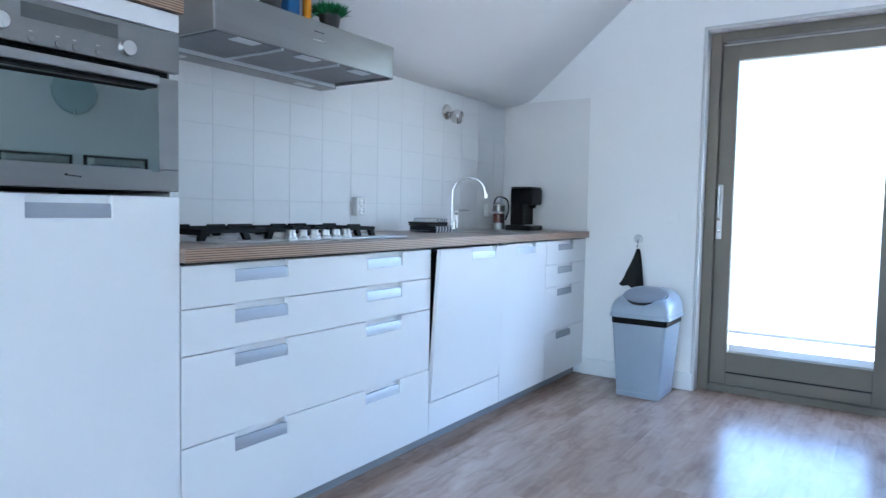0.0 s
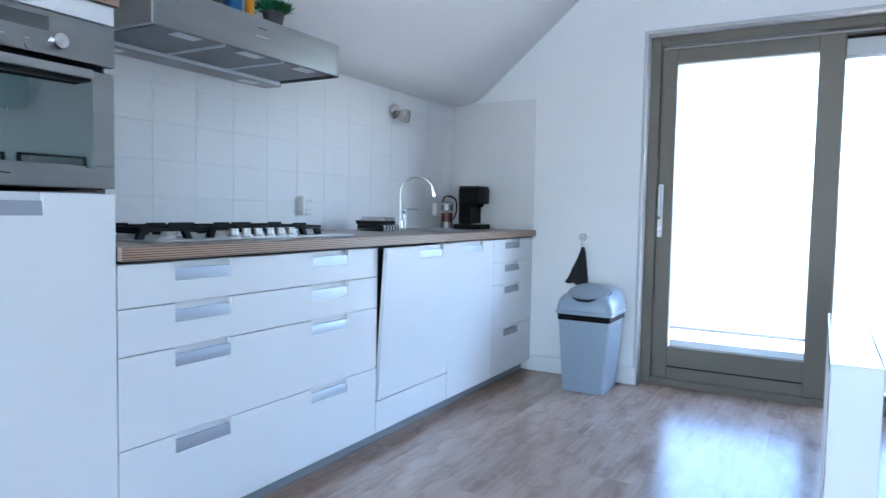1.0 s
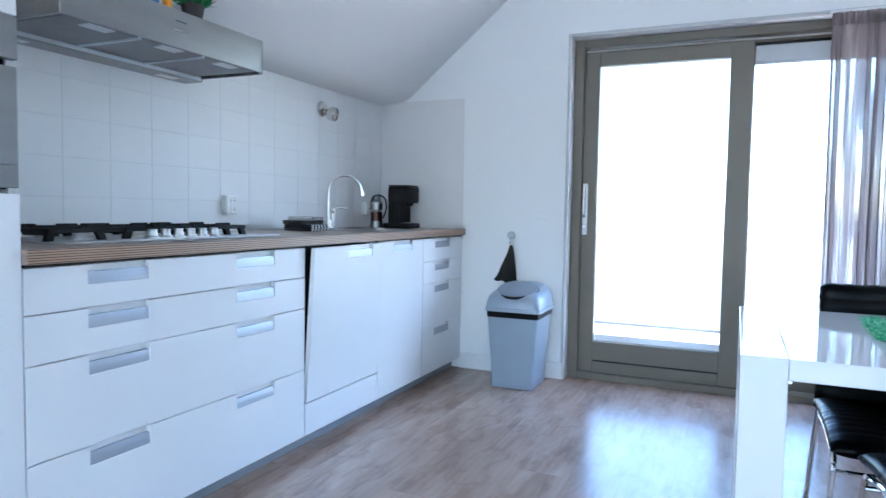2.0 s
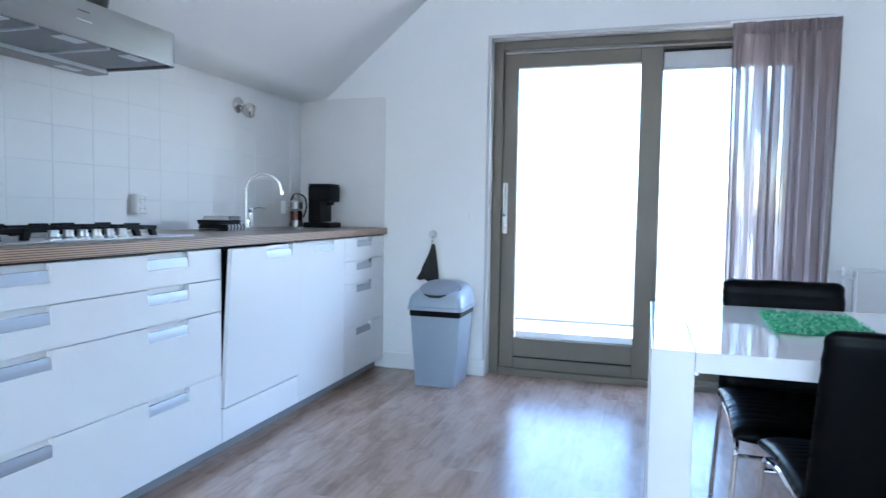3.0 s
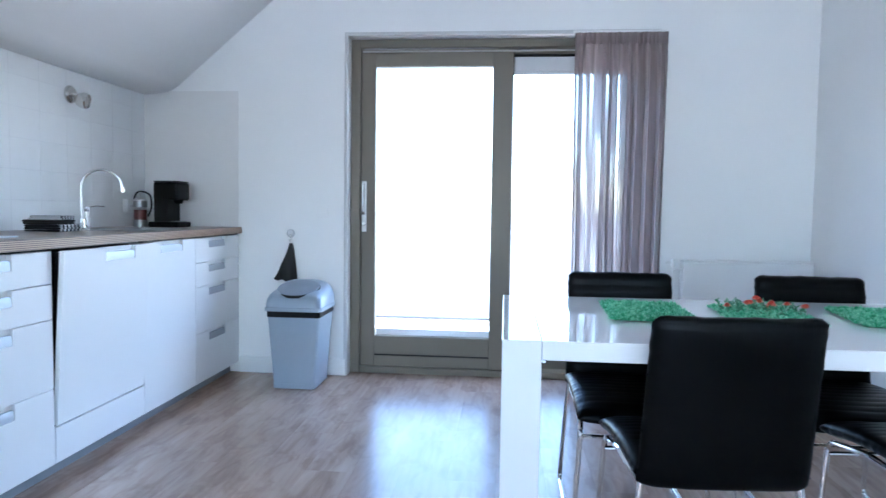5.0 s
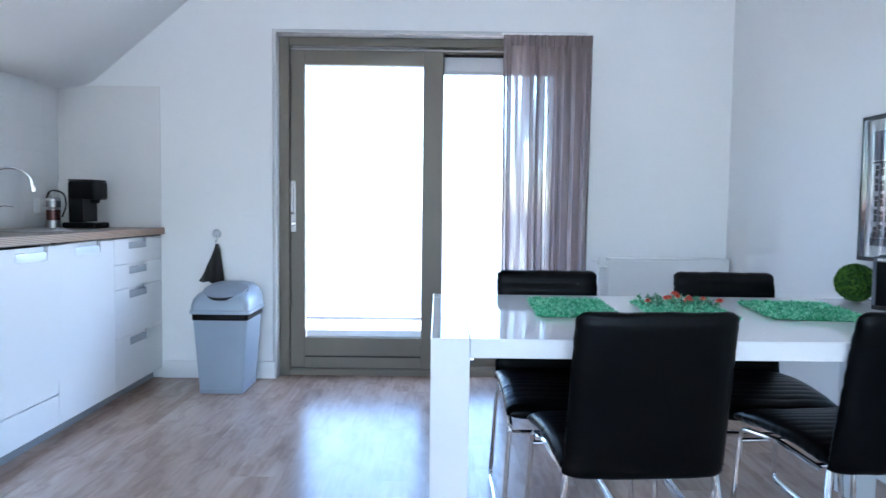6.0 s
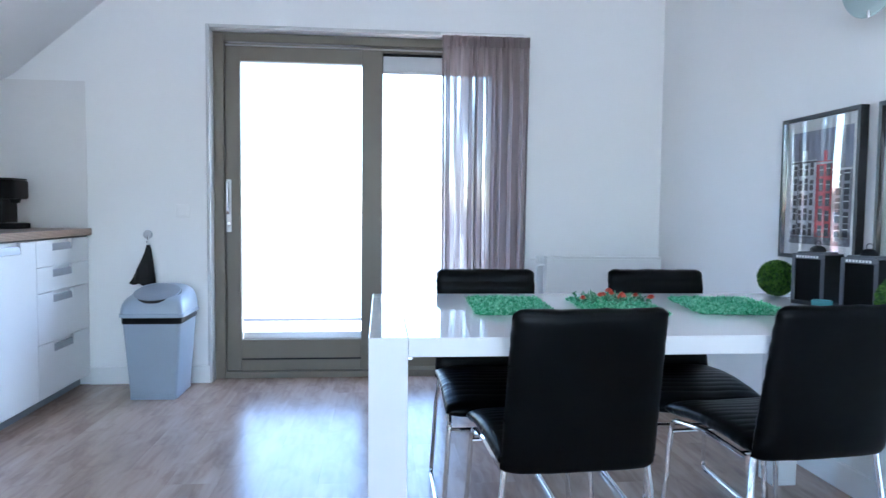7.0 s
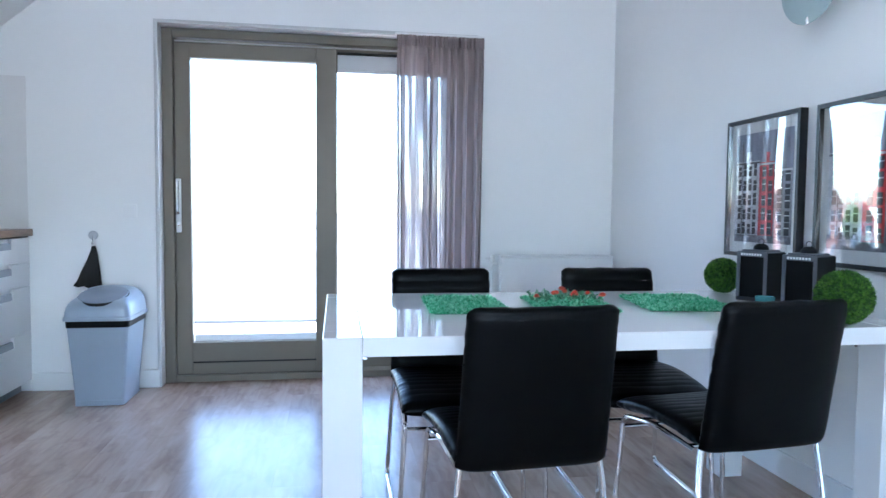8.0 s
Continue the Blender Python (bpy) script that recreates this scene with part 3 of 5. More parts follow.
bm = bmesh.new()
for k in range(6):
    box(bm, (hx + 0.0001, 1.778 + 0.0085 * k, 1.688), (hx + 0.0008, 1.784 + 0.0085 * k, 1.692))
part("badge", bm, DARK, hood)

# ---- dining table ----
TZ = 0.735
tx0, tx1, ty0, ty1 = -0.016, 1.615, 1.60, 2.468
table = thing("dining_table", "high-gloss white rectangular dining table with square legs", "table")
L_ = 0.096
bm = bmesh.new()
box(bm, (tx0 + L_ + 0.001, ty0, TZ - 0.048), (tx1 - L_ - 0.001, ty1, TZ), 0.002, 2)
for a, b in ((tx0, tx0 + L_), (tx1 - L_, tx1)):
    box(bm, (a, ty0 + L_ + 0.001, TZ - 0.048), (b, ty1 - L_ - 0.001, TZ), 0.002, 2)
part("tabletop", bm, GLOSS, table)
for x in (tx0, tx1 - L_):
    for y in (ty0, ty1 - L_):
        leg = part("leg", slab((x, y, 0.0), (x + L_, y + L_, TZ + 0.0005), 0.002, 2), GLOSS, table)
        yb = y + L_ if y < 2 else y
        xb = x + L_ if x < 1 else x
        part("bracket", slab((xb - 0.012, yb - 0.006, TZ - 0.075), (xb + 0.016, yb + 0.006, TZ - 0.050), 0.002), CHROME, leg, "small metal corner bracket")

# ---- more materials ----
def leather():
    m, nt, b = material("black_leather")
    vec = coords(nt)
    v = nt.nodes.new("ShaderNodeTexVoronoi")
    v.inputs["Scale"].default_value = 420.0
    nt.links.new(vec, v.inputs["Vector"])
    nt.links.new(ramp(nt, noise_tex(nt, vec, 6.0), [(0.3, (0.0013, 0.0014, 0.0018)), (0.7, (0.0026, 0.0028, 0.0034))]), b.inputs["Base Color"])
    b.inputs["Roughness"].default_value = 0.34
    b.inputs["Specular IOR Level"].default_value = 0.10
    bump(nt, b, v.outputs["Distance"], 0.12, 0.001)
    return m


def foliage(name, stops, rough=0.6, clump=0.0):
    m, nt, b = material(name)
    g = nt.nodes.new("ShaderNodeNewGeometry")
    mixed = g.outputs["Random Per Island"]
    if clump:
        mix = nt.nodes.new("ShaderNodeMath")
        mix.operation = "MULTIPLY_ADD"
        mix.inputs[1].default_value = 0.45
        tufts = nt.nodes.new("ShaderNodeMapRange")
        nt.links.new(noise_tex(nt, coords(nt), clump), tufts.inputs[0])
        for k, val in ((1, 0.41), (2, 0.59), (3, 0.0), (4, 0.6)):
            tufts.inputs[k].default_value = val
        nt.links.new(mixed, mix.inputs[0])
        nt.links.new(tufts.outputs[0], mix.inputs[2])
        mixed = mix.outputs[0]
    nt.links.new(ramp(nt, mixed, stops), b.inputs["Base Color"])
    b.inputs["Roughness"].default_value = rough
    b.inputs["Subsurface Weight"].default_value = 0.0
    return m


def cloth(name, colour, see, through_, streaks=0.0):
    m, nt, b = material(name)
    out = nt.nodes["Material Output"]
    vec = coords(nt)
    col = ramp(nt, noise_tex(nt, coords(nt, (1, 1, 0.05)), 60.0), [(0.3, [c * 0.88 for c in colour]), (0.7, colour)])
    df, tl, tp = nt.nodes.new("ShaderNodeBsdfDiffuse"), nt.nodes.new("ShaderNodeBsdfTranslucent"), nt.nodes.new("ShaderNodeBsdfTransparent")
    nt.links.new(col, df.inputs[0])
    nt.links.new(col, tl.inputs[0])
    m1, m2 = nt.nodes.new("ShaderNodeMixShader"), nt.nodes.new("ShaderNodeMixShader")
    m1.inputs[0].default_value, m2.inputs[0].default_value = through_, see
    if streaks:
        thin = ramp(nt, noise_tex(nt, coords(nt, (1, 0.0, 0.035)), 26.0, 2.0, 0.6), [(0.44, (see,) * 3), (0.52, (see * 3,) * 3), (0.61, (streaks,) * 3)])
        nt.links.new(thin, m2.inputs[0])
    nt.links.new(df.outputs[0], m1.inputs[1])
    nt.links.new(tl.outputs[0], m1.inputs[2])
    nt.links.new(m1.outputs[0], m2.inputs[1])
    nt.links.new(tp.outputs[0], m2.inputs[2])
    nt.links.new(m2.outputs[0], out.inputs[0])
    return m


LEATHER = leather()
GRASS = foliage("artificial_grass", [(0.0, (0.02, 0.22, 0.08)), (0.4, (0.09, 0.52, 0.24)), (1.0, (0.47, 0.86, 0.62))], clump=75.0)
BOX_LEAF = foliage("boxwood_leaf", [(0.0, (0.006, 0.028, 0.003)), (0.5, (0.040, 0.135, 0.010)), (1.0, (0.17, 0.35, 0.04))], clump=90.0)
POT_LEAF = foliage("pot_grass", [(0.0, (0.006, 0.06, 0.02)), (0.6, (0.012, 0.17, 0.05)), (1.0, (0.03, 0.28, 0.09))])
PETAL = foliage("red_petal", [(0.0, (0.60, 0.03, 0.015)), (1.0, (0.85, 0.16, 0.09))], 0.5)
SPRIG = foliage("sprig_leaf", [(0.0, (0.05, 0.20, 0.10)), (0.6, (0.12, 0.33, 0.17)), (1.0, (0.30, 0.48, 0.32))])
CURTAIN = cloth("sheer_taupe_cloth", (0.40, 0.335, 0.33), 0.02, 0.45, streaks=0.30)
DARKCLOTH = plain("black_cotton", (0.014, 0.013, 0.013), 0.9, vary=0.2, grain=0.5, grain_scale=500)
FRAMEBLK = plain("black_frame_wood", (0.012, 0.012, 0.014), 0.35, vary=0.15, grain=0.1)
LANTERN = plain("black_stained_wood", (0.018, 0.018, 0.020), 0.6, vary=0.3, grain=0.4, grain_scale=80, stretch=(1, 1, 0.1))
LANT_EDGE = plain("lantern_grey_paint", (0.10, 0.105, 0.12), 0.6, vary=0.3, grain=0.3)
PAPER = plain("white_card", (0.78, 0.78, 0.76), 0.8, vary=0.01)
BLUE = plain("blue_box", (0.012, 0.11, 0.30), 0.4)
YELLOW = plain("orange_bottle", (0.75, 0.30, 0.01), 0.35)
TEAL = plain("teal_glass", (0.10, 0.33, 0.34), 0.2)
POT = plain("black_pot", (0.02, 0.018, 0.018), 0.5)
COFFEE = plain("brown_red_coffee", (0.10, 0.025, 0.02), 0.3)


def stuff_mesh(name, verts, faces, material_, parent=None, smooth=False):
    me = bpy.data.meshes.new(name)
    me.from_pydata(verts, [], faces)
    me.materials.append(material_)
    ob = new(name, me)
    if parent:
        ob.parent = parent
    ob["kind"] = "stuff"
    return ob


def blades(rng, roots, length, width, lean):
    """Tapered, bent blades at the given (place, direction) roots, as vertices and faces."""
    vs, fs = [], []
    for p, d in roots:
        p, d = Vector(p), Vector(d).normalized()
        s = Vector((rng.uniform(-1, 1), rng.uniform(-1, 1), rng.uniform(-1, 1)))
        side = d.cross(s).normalized()
        ln = length * rng.uniform(0.6, 1.15)
        tip = (d + s * lean).normalized()
        w = width * rng.uniform(0.7, 1.2)
        n = len(vs)
        mid = p + (d + tip).normalized() * ln * 0.55
        vs += [tuple(p - side * w * 0.4), tuple(p + side * w * 0.4), tuple(mid + side * w * 0.5), tuple(mid - side * w * 0.5), tuple(mid + tip * ln * 0.5)]
        fs += [(n, n + 1, n + 2, n + 3), (n + 3, n + 2, n + 4)]
    return vs, fs


# ---- dining chairs ----
def pad(nu, nv, place, parent, name, material_, ribs=None, edge=6.0):
    """A closed cushion: place(u, v, s) maps u in -1..1, v in 0..1 and s in -1..1 (underside to face) into space."""
    bm = bmesh.new()
    grids = []
    for side in (1, -1):
        g = []
        for j in range(nv + 1):
            v = j / nv
            row = []
            for i in range(nu + 1):
                u = 2 * i / nu - 1
                u = math.copysign(1 - (1 - abs(u)) ** 1.5, u)
                w = 2 * v - 1
                h = max(0.0, (1 - abs(u) ** edge)) ** 0.5 * max(0.0, (1 - abs(w) ** (edge * 2.2))) ** 0.5
                row.append(bm.verts.new(place(u, v, side * h)))
            g.append(row)
        grids.append(g)
        for j in range(nv):
            for i in range(nu):
                bm.faces.new((g[j][i], g[j][i + 1], g[j + 1][i + 1], g[j + 1][i]))
    bmesh.ops.remove_doubles(bm, verts=bm.verts[:], dist=0.0004)
    return part(name, bm, material_, parent, angle=60)


def dining_chair(at, rz):
    ob = thing("dining_chair", "black leather dining chair on a chrome sled frame", "chair", at, "chairs round the table", rz=rz)

    def back_at(u, v, s):
        half = 0.203 - 0.008 * v
        c = 0.035 * (1 - u * u) * 0.3
        y = 0.022 - 0.075 * v - c + s * 0.026
        if s > 0:
            y += 0.0035 * abs(math.sin(v * math.pi * 9))
        tc = max(0, abs(u) - 0.82) / 0.18
        z = 0.392 + 0.425 * v - 0.015 * tc ** 3 * max(0, (v - 0.88) / 0.12) + 0.014 * tc * tc * max(0, (0.12 - v) / 0.12)
        k = noise.noise(Vector((u * 3, v * 16, s))) * 0.0022 * (1 if abs(u) > 0.75 else 0.4)
        if s < 0:
            y += 0.0022 * math.exp(-((v - 0.955) / 0.010) ** 2)
        return Vector((u * half + k * (abs(u) > 0.6), y + k * 0.6, z + 0.003 * noise.noise(Vector((u * 4, 7, v)))))

    def seat_at(u, v, s):
        y = 0.015 + 0.46 * v
        z = 0.424 + 0.012 * math.sin(math.pi * v) - 0.022 * v ** 3 + s * 0.030
        inner = max(0.0, min(1.0, (0.86 - abs(u)) / 0.10)) * max(0.0, min(1.0, (0.93 - v) / 0.05))
        if s > 0:
            z += inner * 0.0022 * (abs(math.sin(v * math.pi * 12)) ** 0.6 - 1) - 0.006 * (1 - u * u)
        crease = noise.noise(Vector((u * 2, v * 22, 3))) * 0.0022 * (abs(u) > 0.8)
        return Vector((u * 0.206 + crease, y, z + 0.002 * noise.noise(Vector((u * 3, v * 7, 3))) + crease * 0.6))

    pad(20, 80, back_at, ob, "backrest", LEATHER)
    pad(22, 84, seat_at, ob, "seat", LEATHER)
    for sx in (-1, 1):
        loop = [(sx * 0.188, 0.03, 0.400), (sx * 0.200, 0.02, 0.30), (sx * 0.212, -0.025, 0.009), (sx * 0.212, 0.455, 0.009), (sx * 0.190, 0.440, 0.372), (sx * 0.188, 0.26, 0.398), (sx * 0.186, 0.06, 0.386)]
        part("side_frame", tube(bmesh.new(), rounded(loop, 0.035, 6), 0.0085, 10), CHROME, ob, "bent chrome tube runner")
        for y in (0.02, 0.40):
            part("glide", slab((sx * 0.212 - 0.008, y - 0.015, 0.0), (sx * 0.212 + 0.008, y + 0.015, 0.006), 0.001), BLACK, ob)
    part("cross_bar", tube(bmesh.new(), [(-0.191, 0.436, 0.335), (0.191, 0.436, 0.335)], 0.007, 10), CHROME, ob, "chrome cross tube")
    part("cross_bar", tube(bmesh.new(), [(-0.187, 0.09, 0.388), (0.187, 0.09, 0.388)], 0.007, 10), CHROME, ob, "chrome cross tube")
    return ob


chair = dining_chair((0.512, 1.583, 0), 3)
for x, y, r in ((1.190, 1.630, 5), (0.428, 2.545, 180), (1.122, 2.545, 178)):
    copy_thing(chair, pose(x, y, 0, 0, 0, r))

# ---- on the table ----
def grass_mat(cx, cy, w, l, rz, seed, label, flowers=False):
    rng = random.Random(seed)
    ob = thing("grass_mat", label, "table mat", (cx, cy, TZ + 0.0005), "grass mats on the table", rz=rz)
    part("backing", slab((-w / 2 + 0.014, -l / 2 + 0.014, 0), (w / 2 - 0.014, l / 2 - 0.014, 0.003)), plain("mat_backing", (0.05, 0.28, 0.13), 0.8), ob)
    roots = []
    for _ in range(16000):
        x, y = rng.uniform(-w / 2, w / 2), rng.uniform(-l / 2, l / 2)
        ragged = 0.009 * noise.noise(Vector((x * 35, y * 35, seed + 4.0)))
        if min(w / 2 - abs(x), l / 2 - abs(y)) < 0.006 + ragged:
            continue
        lump = noise.noise(Vector((x * 48 + seed, y * 48, 0)))
        roots.append(((x, y, 0.002 + 0.020 * max(0, lump + 0.1) * min(1.0, 12 * min(w / 2 - abs(x), l / 2 - abs(y)) + 0.2)), (rng.uniform(-1.2, 1.2), rng.uniform(-1.2, 1.2), 1)))
    stuff_mesh("turf", *blades(rng, roots, 0.0165, 0.0032, 1.2), GRASS, ob)
    if flowers:
        for k in range(14):
            x, y, h = rng.uniform(-w * 0.46, w * 0.46), rng.uniform(-l * 0.1, l * 0.42), rng.uniform(0.020, 0.042)
            st = part("flower", tube(bmesh.new(), [(x, y, 0.004), (x + 0.004, y, h)], 0.0012, 5), GRASS, ob, "small red artificial flower")
            vs, fs = [], []
            for ring, (rad, up, count) in enumerate(((0.013, 0.002, 6), (0.009, 0.007, 5), (0.005, 0.010, 4))):
                for q in range(count):
                    a = 2 * math.pi * (q + 0.4 * ring) / count
                    c, s = math.cos(a), math.sin(a)
                    n = len(vs)
                    for dr, dz, dw in ((0.1, -0.003, 0.002), (0.65, up * 0.6, 0.006), (1.0, up, 0.003)):
                        vs += [(x + 0.004 + c * rad * dr - s * dw, y + s * rad * dr + c * dw, h + dz), (x + 0.004 + c * rad * dr + s * dw, y + s * rad * dr - c * dw, h + dz)]
                    fs += [(n, n + 1, n + 3, n + 2), (n + 2, n + 3, n + 5, n + 4)]
            me = bpy.data.meshes.new("petals")
            me.from_pydata(vs, [], fs)
            me.materials.append(PETAL)
            o = new("petals", me)
            o.parent = st
        roots = [((rng.uniform(-w * 0.45, w * 0.45), rng.uniform(-l * 0.1, l * 0.42), rng.uniform(0.010, 0.030)), (rng.uniform(-1, 1), rng.uniform(-1, 1), 0.6)) for _ in range(260)]
        stuff_mesh("greenery", *blades(rng, roots, 0.019, 0.007, 0.7), SPRIG, ob)
    return ob


grass_mat(0.425, 2.105, 0.25, 0.36, -3, 1, "bright green artificial grass mat on the table")
grass_mat(0.770, 2.075, 0.25, 0.35, -4, 2, "green artificial grass mat dotted with red flowers", True)
grass_mat(1.150, 2.085, 0.29, 0.35, -8, 3, "bright green artificial grass mat beside the lanterns")


def box_ball(x, y, r, seed, label):
    rng = random.Random(seed)
    ob = thing("boxwood_ball", label, "decoration", (x, y, TZ + r * 0.97), "boxwood balls on the table")
    bm = bmesh.new()
    bmesh.ops.create_icosphere(bm, subdivisions=3, radius=r * 0.86)
    part("core", bm, BOX_LEAF, ob)
    roots = []
    for _ in range(11000):
        d = Vector((rng.gauss(0, 1), rng.gauss(0, 1), rng.gauss(0, 1))).normalized()
        k = 0.87 + 0.06 * noise.noise(d * 7 + Vector((seed, 0, 0)))
        if (d * r * k).z < -r * 0.93:
            continue
        roots.append((d * r * k, d + Vector((rng.uniform(-0.9, 0.9), rng.uniform(-0.9, 0.9), rng.uniform(-0.9, 0.9)))))
    stuff_mesh("leaves", *blades(rng, roots, r * 0.15, r * 0.036, 0.6), BOX_LEAF, ob)


box_ball(1.520, 2.395, 0.070, 5, "small round artificial boxwood ball on the white table")
box_ball(1.440, 1.668, 0.078, 6, "larger round artificial boxwood ball on the table edge")


def lantern(x, y, rz, label):
    ob = thing("lantern", label, "lantern", (x, y, TZ + 0.0005), "lanterns on the table", rz=rz)
    w, h = 0.057, 0.158
    part("base", slab((-w, -w, 0), (w, w, 0.014), 0.002), LANTERN, ob)
    # front posts and roof are a lighter grey than the other pieces
    for sx in (-1, 1):
        for sy in (-1, 1):
            part("post", slab((sx * w - (0.012 if sx > 0 else 0), sy * w - (0.012 if sy > 0 else 0), 0.014), (sx * w + (0.012 if sx < 0 else 0), sy * w + (0.012 if sy < 0 else 0), h), 0.001), LANT_EDGE if sy < 0 else LANTERN, ob)
    part("roof", box(slab((-w, -w, h), (w, w, h + 0.018), 0.002), (-w * 0.8, -w * 0.8, h + 0.018), (w * 0.8, w * 0.8, h + 0.024), 0.002), LANT_EDGE, ob, "grey top board")
    bm = bmesh.new()
    for k in range(8):
        box(bm, (-0.040 + 0.010 * k, -w - 0.0012, h + 0.004), (-0.0335 + 0.010 * k, -w + 0.0005, h + 0.012))
    part("lettering", bm, WHITE, ob, "faded pale lettering")
    part("chimney", lathe(bmesh.new(), [(0.026, 0), (0.024, 0.012), (0.014, 0.020), (0.001, 0.022)], (0, 0, h + 0.024), 20), IRON, ob, "black domed metal cap")
    part("ring", tube(bmesh.new(), [(0.010 * math.cos(a), 0, h + 0.052 + 0.010 * math.sin(a)) for a in [2 * math.pi * k / 16 for k in range(17)]], 0.0014, 6), IRON, ob)
    part("back_panel", slab((-w + 0.012, w - 0.010, 0.014), (w - 0.012, w - 0.006, h)), BLACK, ob)
    part("side_panel", slab((w - 0.010, -w + 0.004, 0.010), (w + 0.001, w + 0.001, h + 0.014)), BLACK, ob)
    part("side_panel", slab((-w - 0.001, -w + 0.004, 0.010), (-w + 0.010, w + 0.001, h + 0.014)), BLACK, ob)
    part("front_panel", slab((-w + 0.012, -w + 0.005, 0.014), (w - 0.012, -w + 0.009, h)), BLACK, ob, "dark smoked front pane")
    part("candle", lathe(bmesh.new(), [(0.020, 0), (0.020, 0.045), (0.004, 0.047)], (0, 0.01, 0.014), 18), BLACK, ob)


lantern(1.518, 2.160, -66, "small black wooden lantern with a metal cap")
lantern(1.548, 1.955, -66, "small black wooden lantern beside the larger boxwood ball")
tl = thing("tealight_bowl", "small teal glass tealight bowl between the lanterns", "candle holder", (1.452, 2.035, TZ + 0.0005))
part("bowl", lathe(bmesh.new(), [(0.022, 0), (0.030, 0.010), (0.032, 0.030), (0.028, 0.030), (0.025, 0.012), (0.001, 0.008)], seg=24), TEAL, tl)

# ---- pictures on the wall ----
def framed_picture(y0, y1, z0, z1, seed, bend, lean_, label):
    x = EX - 0.002
    ob = thing("framed_picture", label, "picture", group="pictures on the wall")
    f, d = 0.016, 0.034
    bm = bmesh.new()
    box(bm, (x - d, y0, z0), (x, y0 + f, z1), 0.001)
    box(bm, (x - d, y1 - f, z0), (x, y1, z1), 0.001)
    box(bm, (x - d, y0 + f, z0), (x, y1 - f, z0 + f), 0.001)
    box(bm, (x - d, y0 + f, z1 - f), (x, y1 - f, z1), 0.001)
    part("frame", bm, FRAMEBLK, ob, "narrow black frame")
    part("mount", slab((x - 0.016, y0 + f, z0 + f), (x - 0.012, y1 - f, z1 - f)), PAPER, ob, "white card mount")
    pa, pb, qa, qb = y0 + 0.052, y1 - 0.052, z0 + 0.062, z1 - 0.062
    pr = part("print", slab((x - 0.0172, pa, qa), (x - 0.0162, pb, qb)), plain("print_sky", (0.25, 0.265, 0.33), 0.7, vary=0.15, scale=6), ob, "grey city print with one red house")
    tones = [(0.68, 0.69, 0.72), (0.62, 0.035, 0.045), (0.26, 0.26, 0.28)]
    b1 = pb
    for k, share in enumerate((0.44, 0.26, 0.30)):
        w = (pb - pa) * share
        b0 = b1 - w
        top = qa + (qb - qa) * (0.745, 0.725, 0.66)[k]
        bm = bmesh.new()
        box(bm, (x - 0.0180, b0, qa + 0.03), (x - 0.0172, b1 - 0.001, top))
        box(bm, (x - 0.0180, b0 + w * 0.35, top), (x - 0.0172, b1 - w * 0.45, top + 0.04))
        part("printed_house", bm, plain("print_house", tones[k], 0.7, vary=0.3, scale=30), pr)
        part("printed_cornice", slab((x - 0.0188, b0, top - 0.012), (x - 0.0180, b1 - 0.001, top - 0.004)), plain("print_cornice", (0.05, 0.05, 0.06) if k == 0 else (0.6, 0.6, 0.6), 0.7), pr)
        cols = 4 if k == 0 else 2
        bm = bmesh.new()
        bars = bmesh.new()
        for r in range(5):
            for c in range(cols):
                ya, za = b0 + w * (0.10 + 0.86 * c / cols), qa + 0.035 + r * (top - qa - 0.03) / 5.1
                ht = 0.042 + 0.008 * ((r * 3 + c + seed) % 2)
                box(bm, (x - 0.0186, ya, za), (x - 0.0180, ya + w * 0.52 / cols, za + ht))
                box(bars, (x - 0.0189, ya, za + ht * 0.55), (x - 0.0186, ya + w * 0.52 / cols, za + ht * 0.62))
        part("printed_windows", bm, plain("print_window", (0.025, 0.027, 0.032), 0.7, vary=0.5, scale=60), pr)
        part("printed_bars", bars, PAPER, pr)
        b1 = b0
    part("printed_mast", slab((x - 0.0193, pb - 0.052, qa + 0.02), (x - 0.0189, pb - 0.047, qb - 0.03)), plain("print_mast", (0.04, 0.04, 0.05), 0.7), pr)
    part("printed_street", slab((x - 0.0180, pa, qa), (x - 0.0172, pb, qa + 0.05)), plain("print_street", (0.16, 0.16, 0.18), 0.7, vary=0.5, scale=60), pr)
    bm = bmesh.new()
    sheets = []
    for off in (0.0, 0.0012):
        g = []
        for q in range(15):
            row = []
            for p in range(15):
                u, v = p / 7 - 1, q / 7 - 1
                bow = bend * (1 - u * u) * (1 - 0.55 * v * v) + lean_ * (y1 - y0) * 0.5 * u
                row.append(bm.verts.new((x - 0.0245 - bow + off, y0 + f - 0.001 + (y1 - y0 - 2 * f + 0.002) * p / 14, z0 + f - 0.001 + (z1 - z0 - 2 * f + 0.002) * q / 14)))
            g.append(row)
        sheets.append(g)
        for q in range(14):
            for p in range(14):
                bm.faces.new((g[q][p], g[q][p + 1], g[q + 1][p + 1], g[q + 1][p]))
    g = part("glass", bm, ACRYLIC, ob, "slightly bowed clear acrylic sheet", angle=80)
    g.visible_shadow = False


framed_picture(2.266, 2.736, 0.864, 1.446, 1, 0.0012, 0.044, "black framed city print with white mount and glass")
framed_picture(1.715, 2.180, 0.862, 1.440, 2, 0.0040, 0.039, "black framed city print reflecting the bright window")

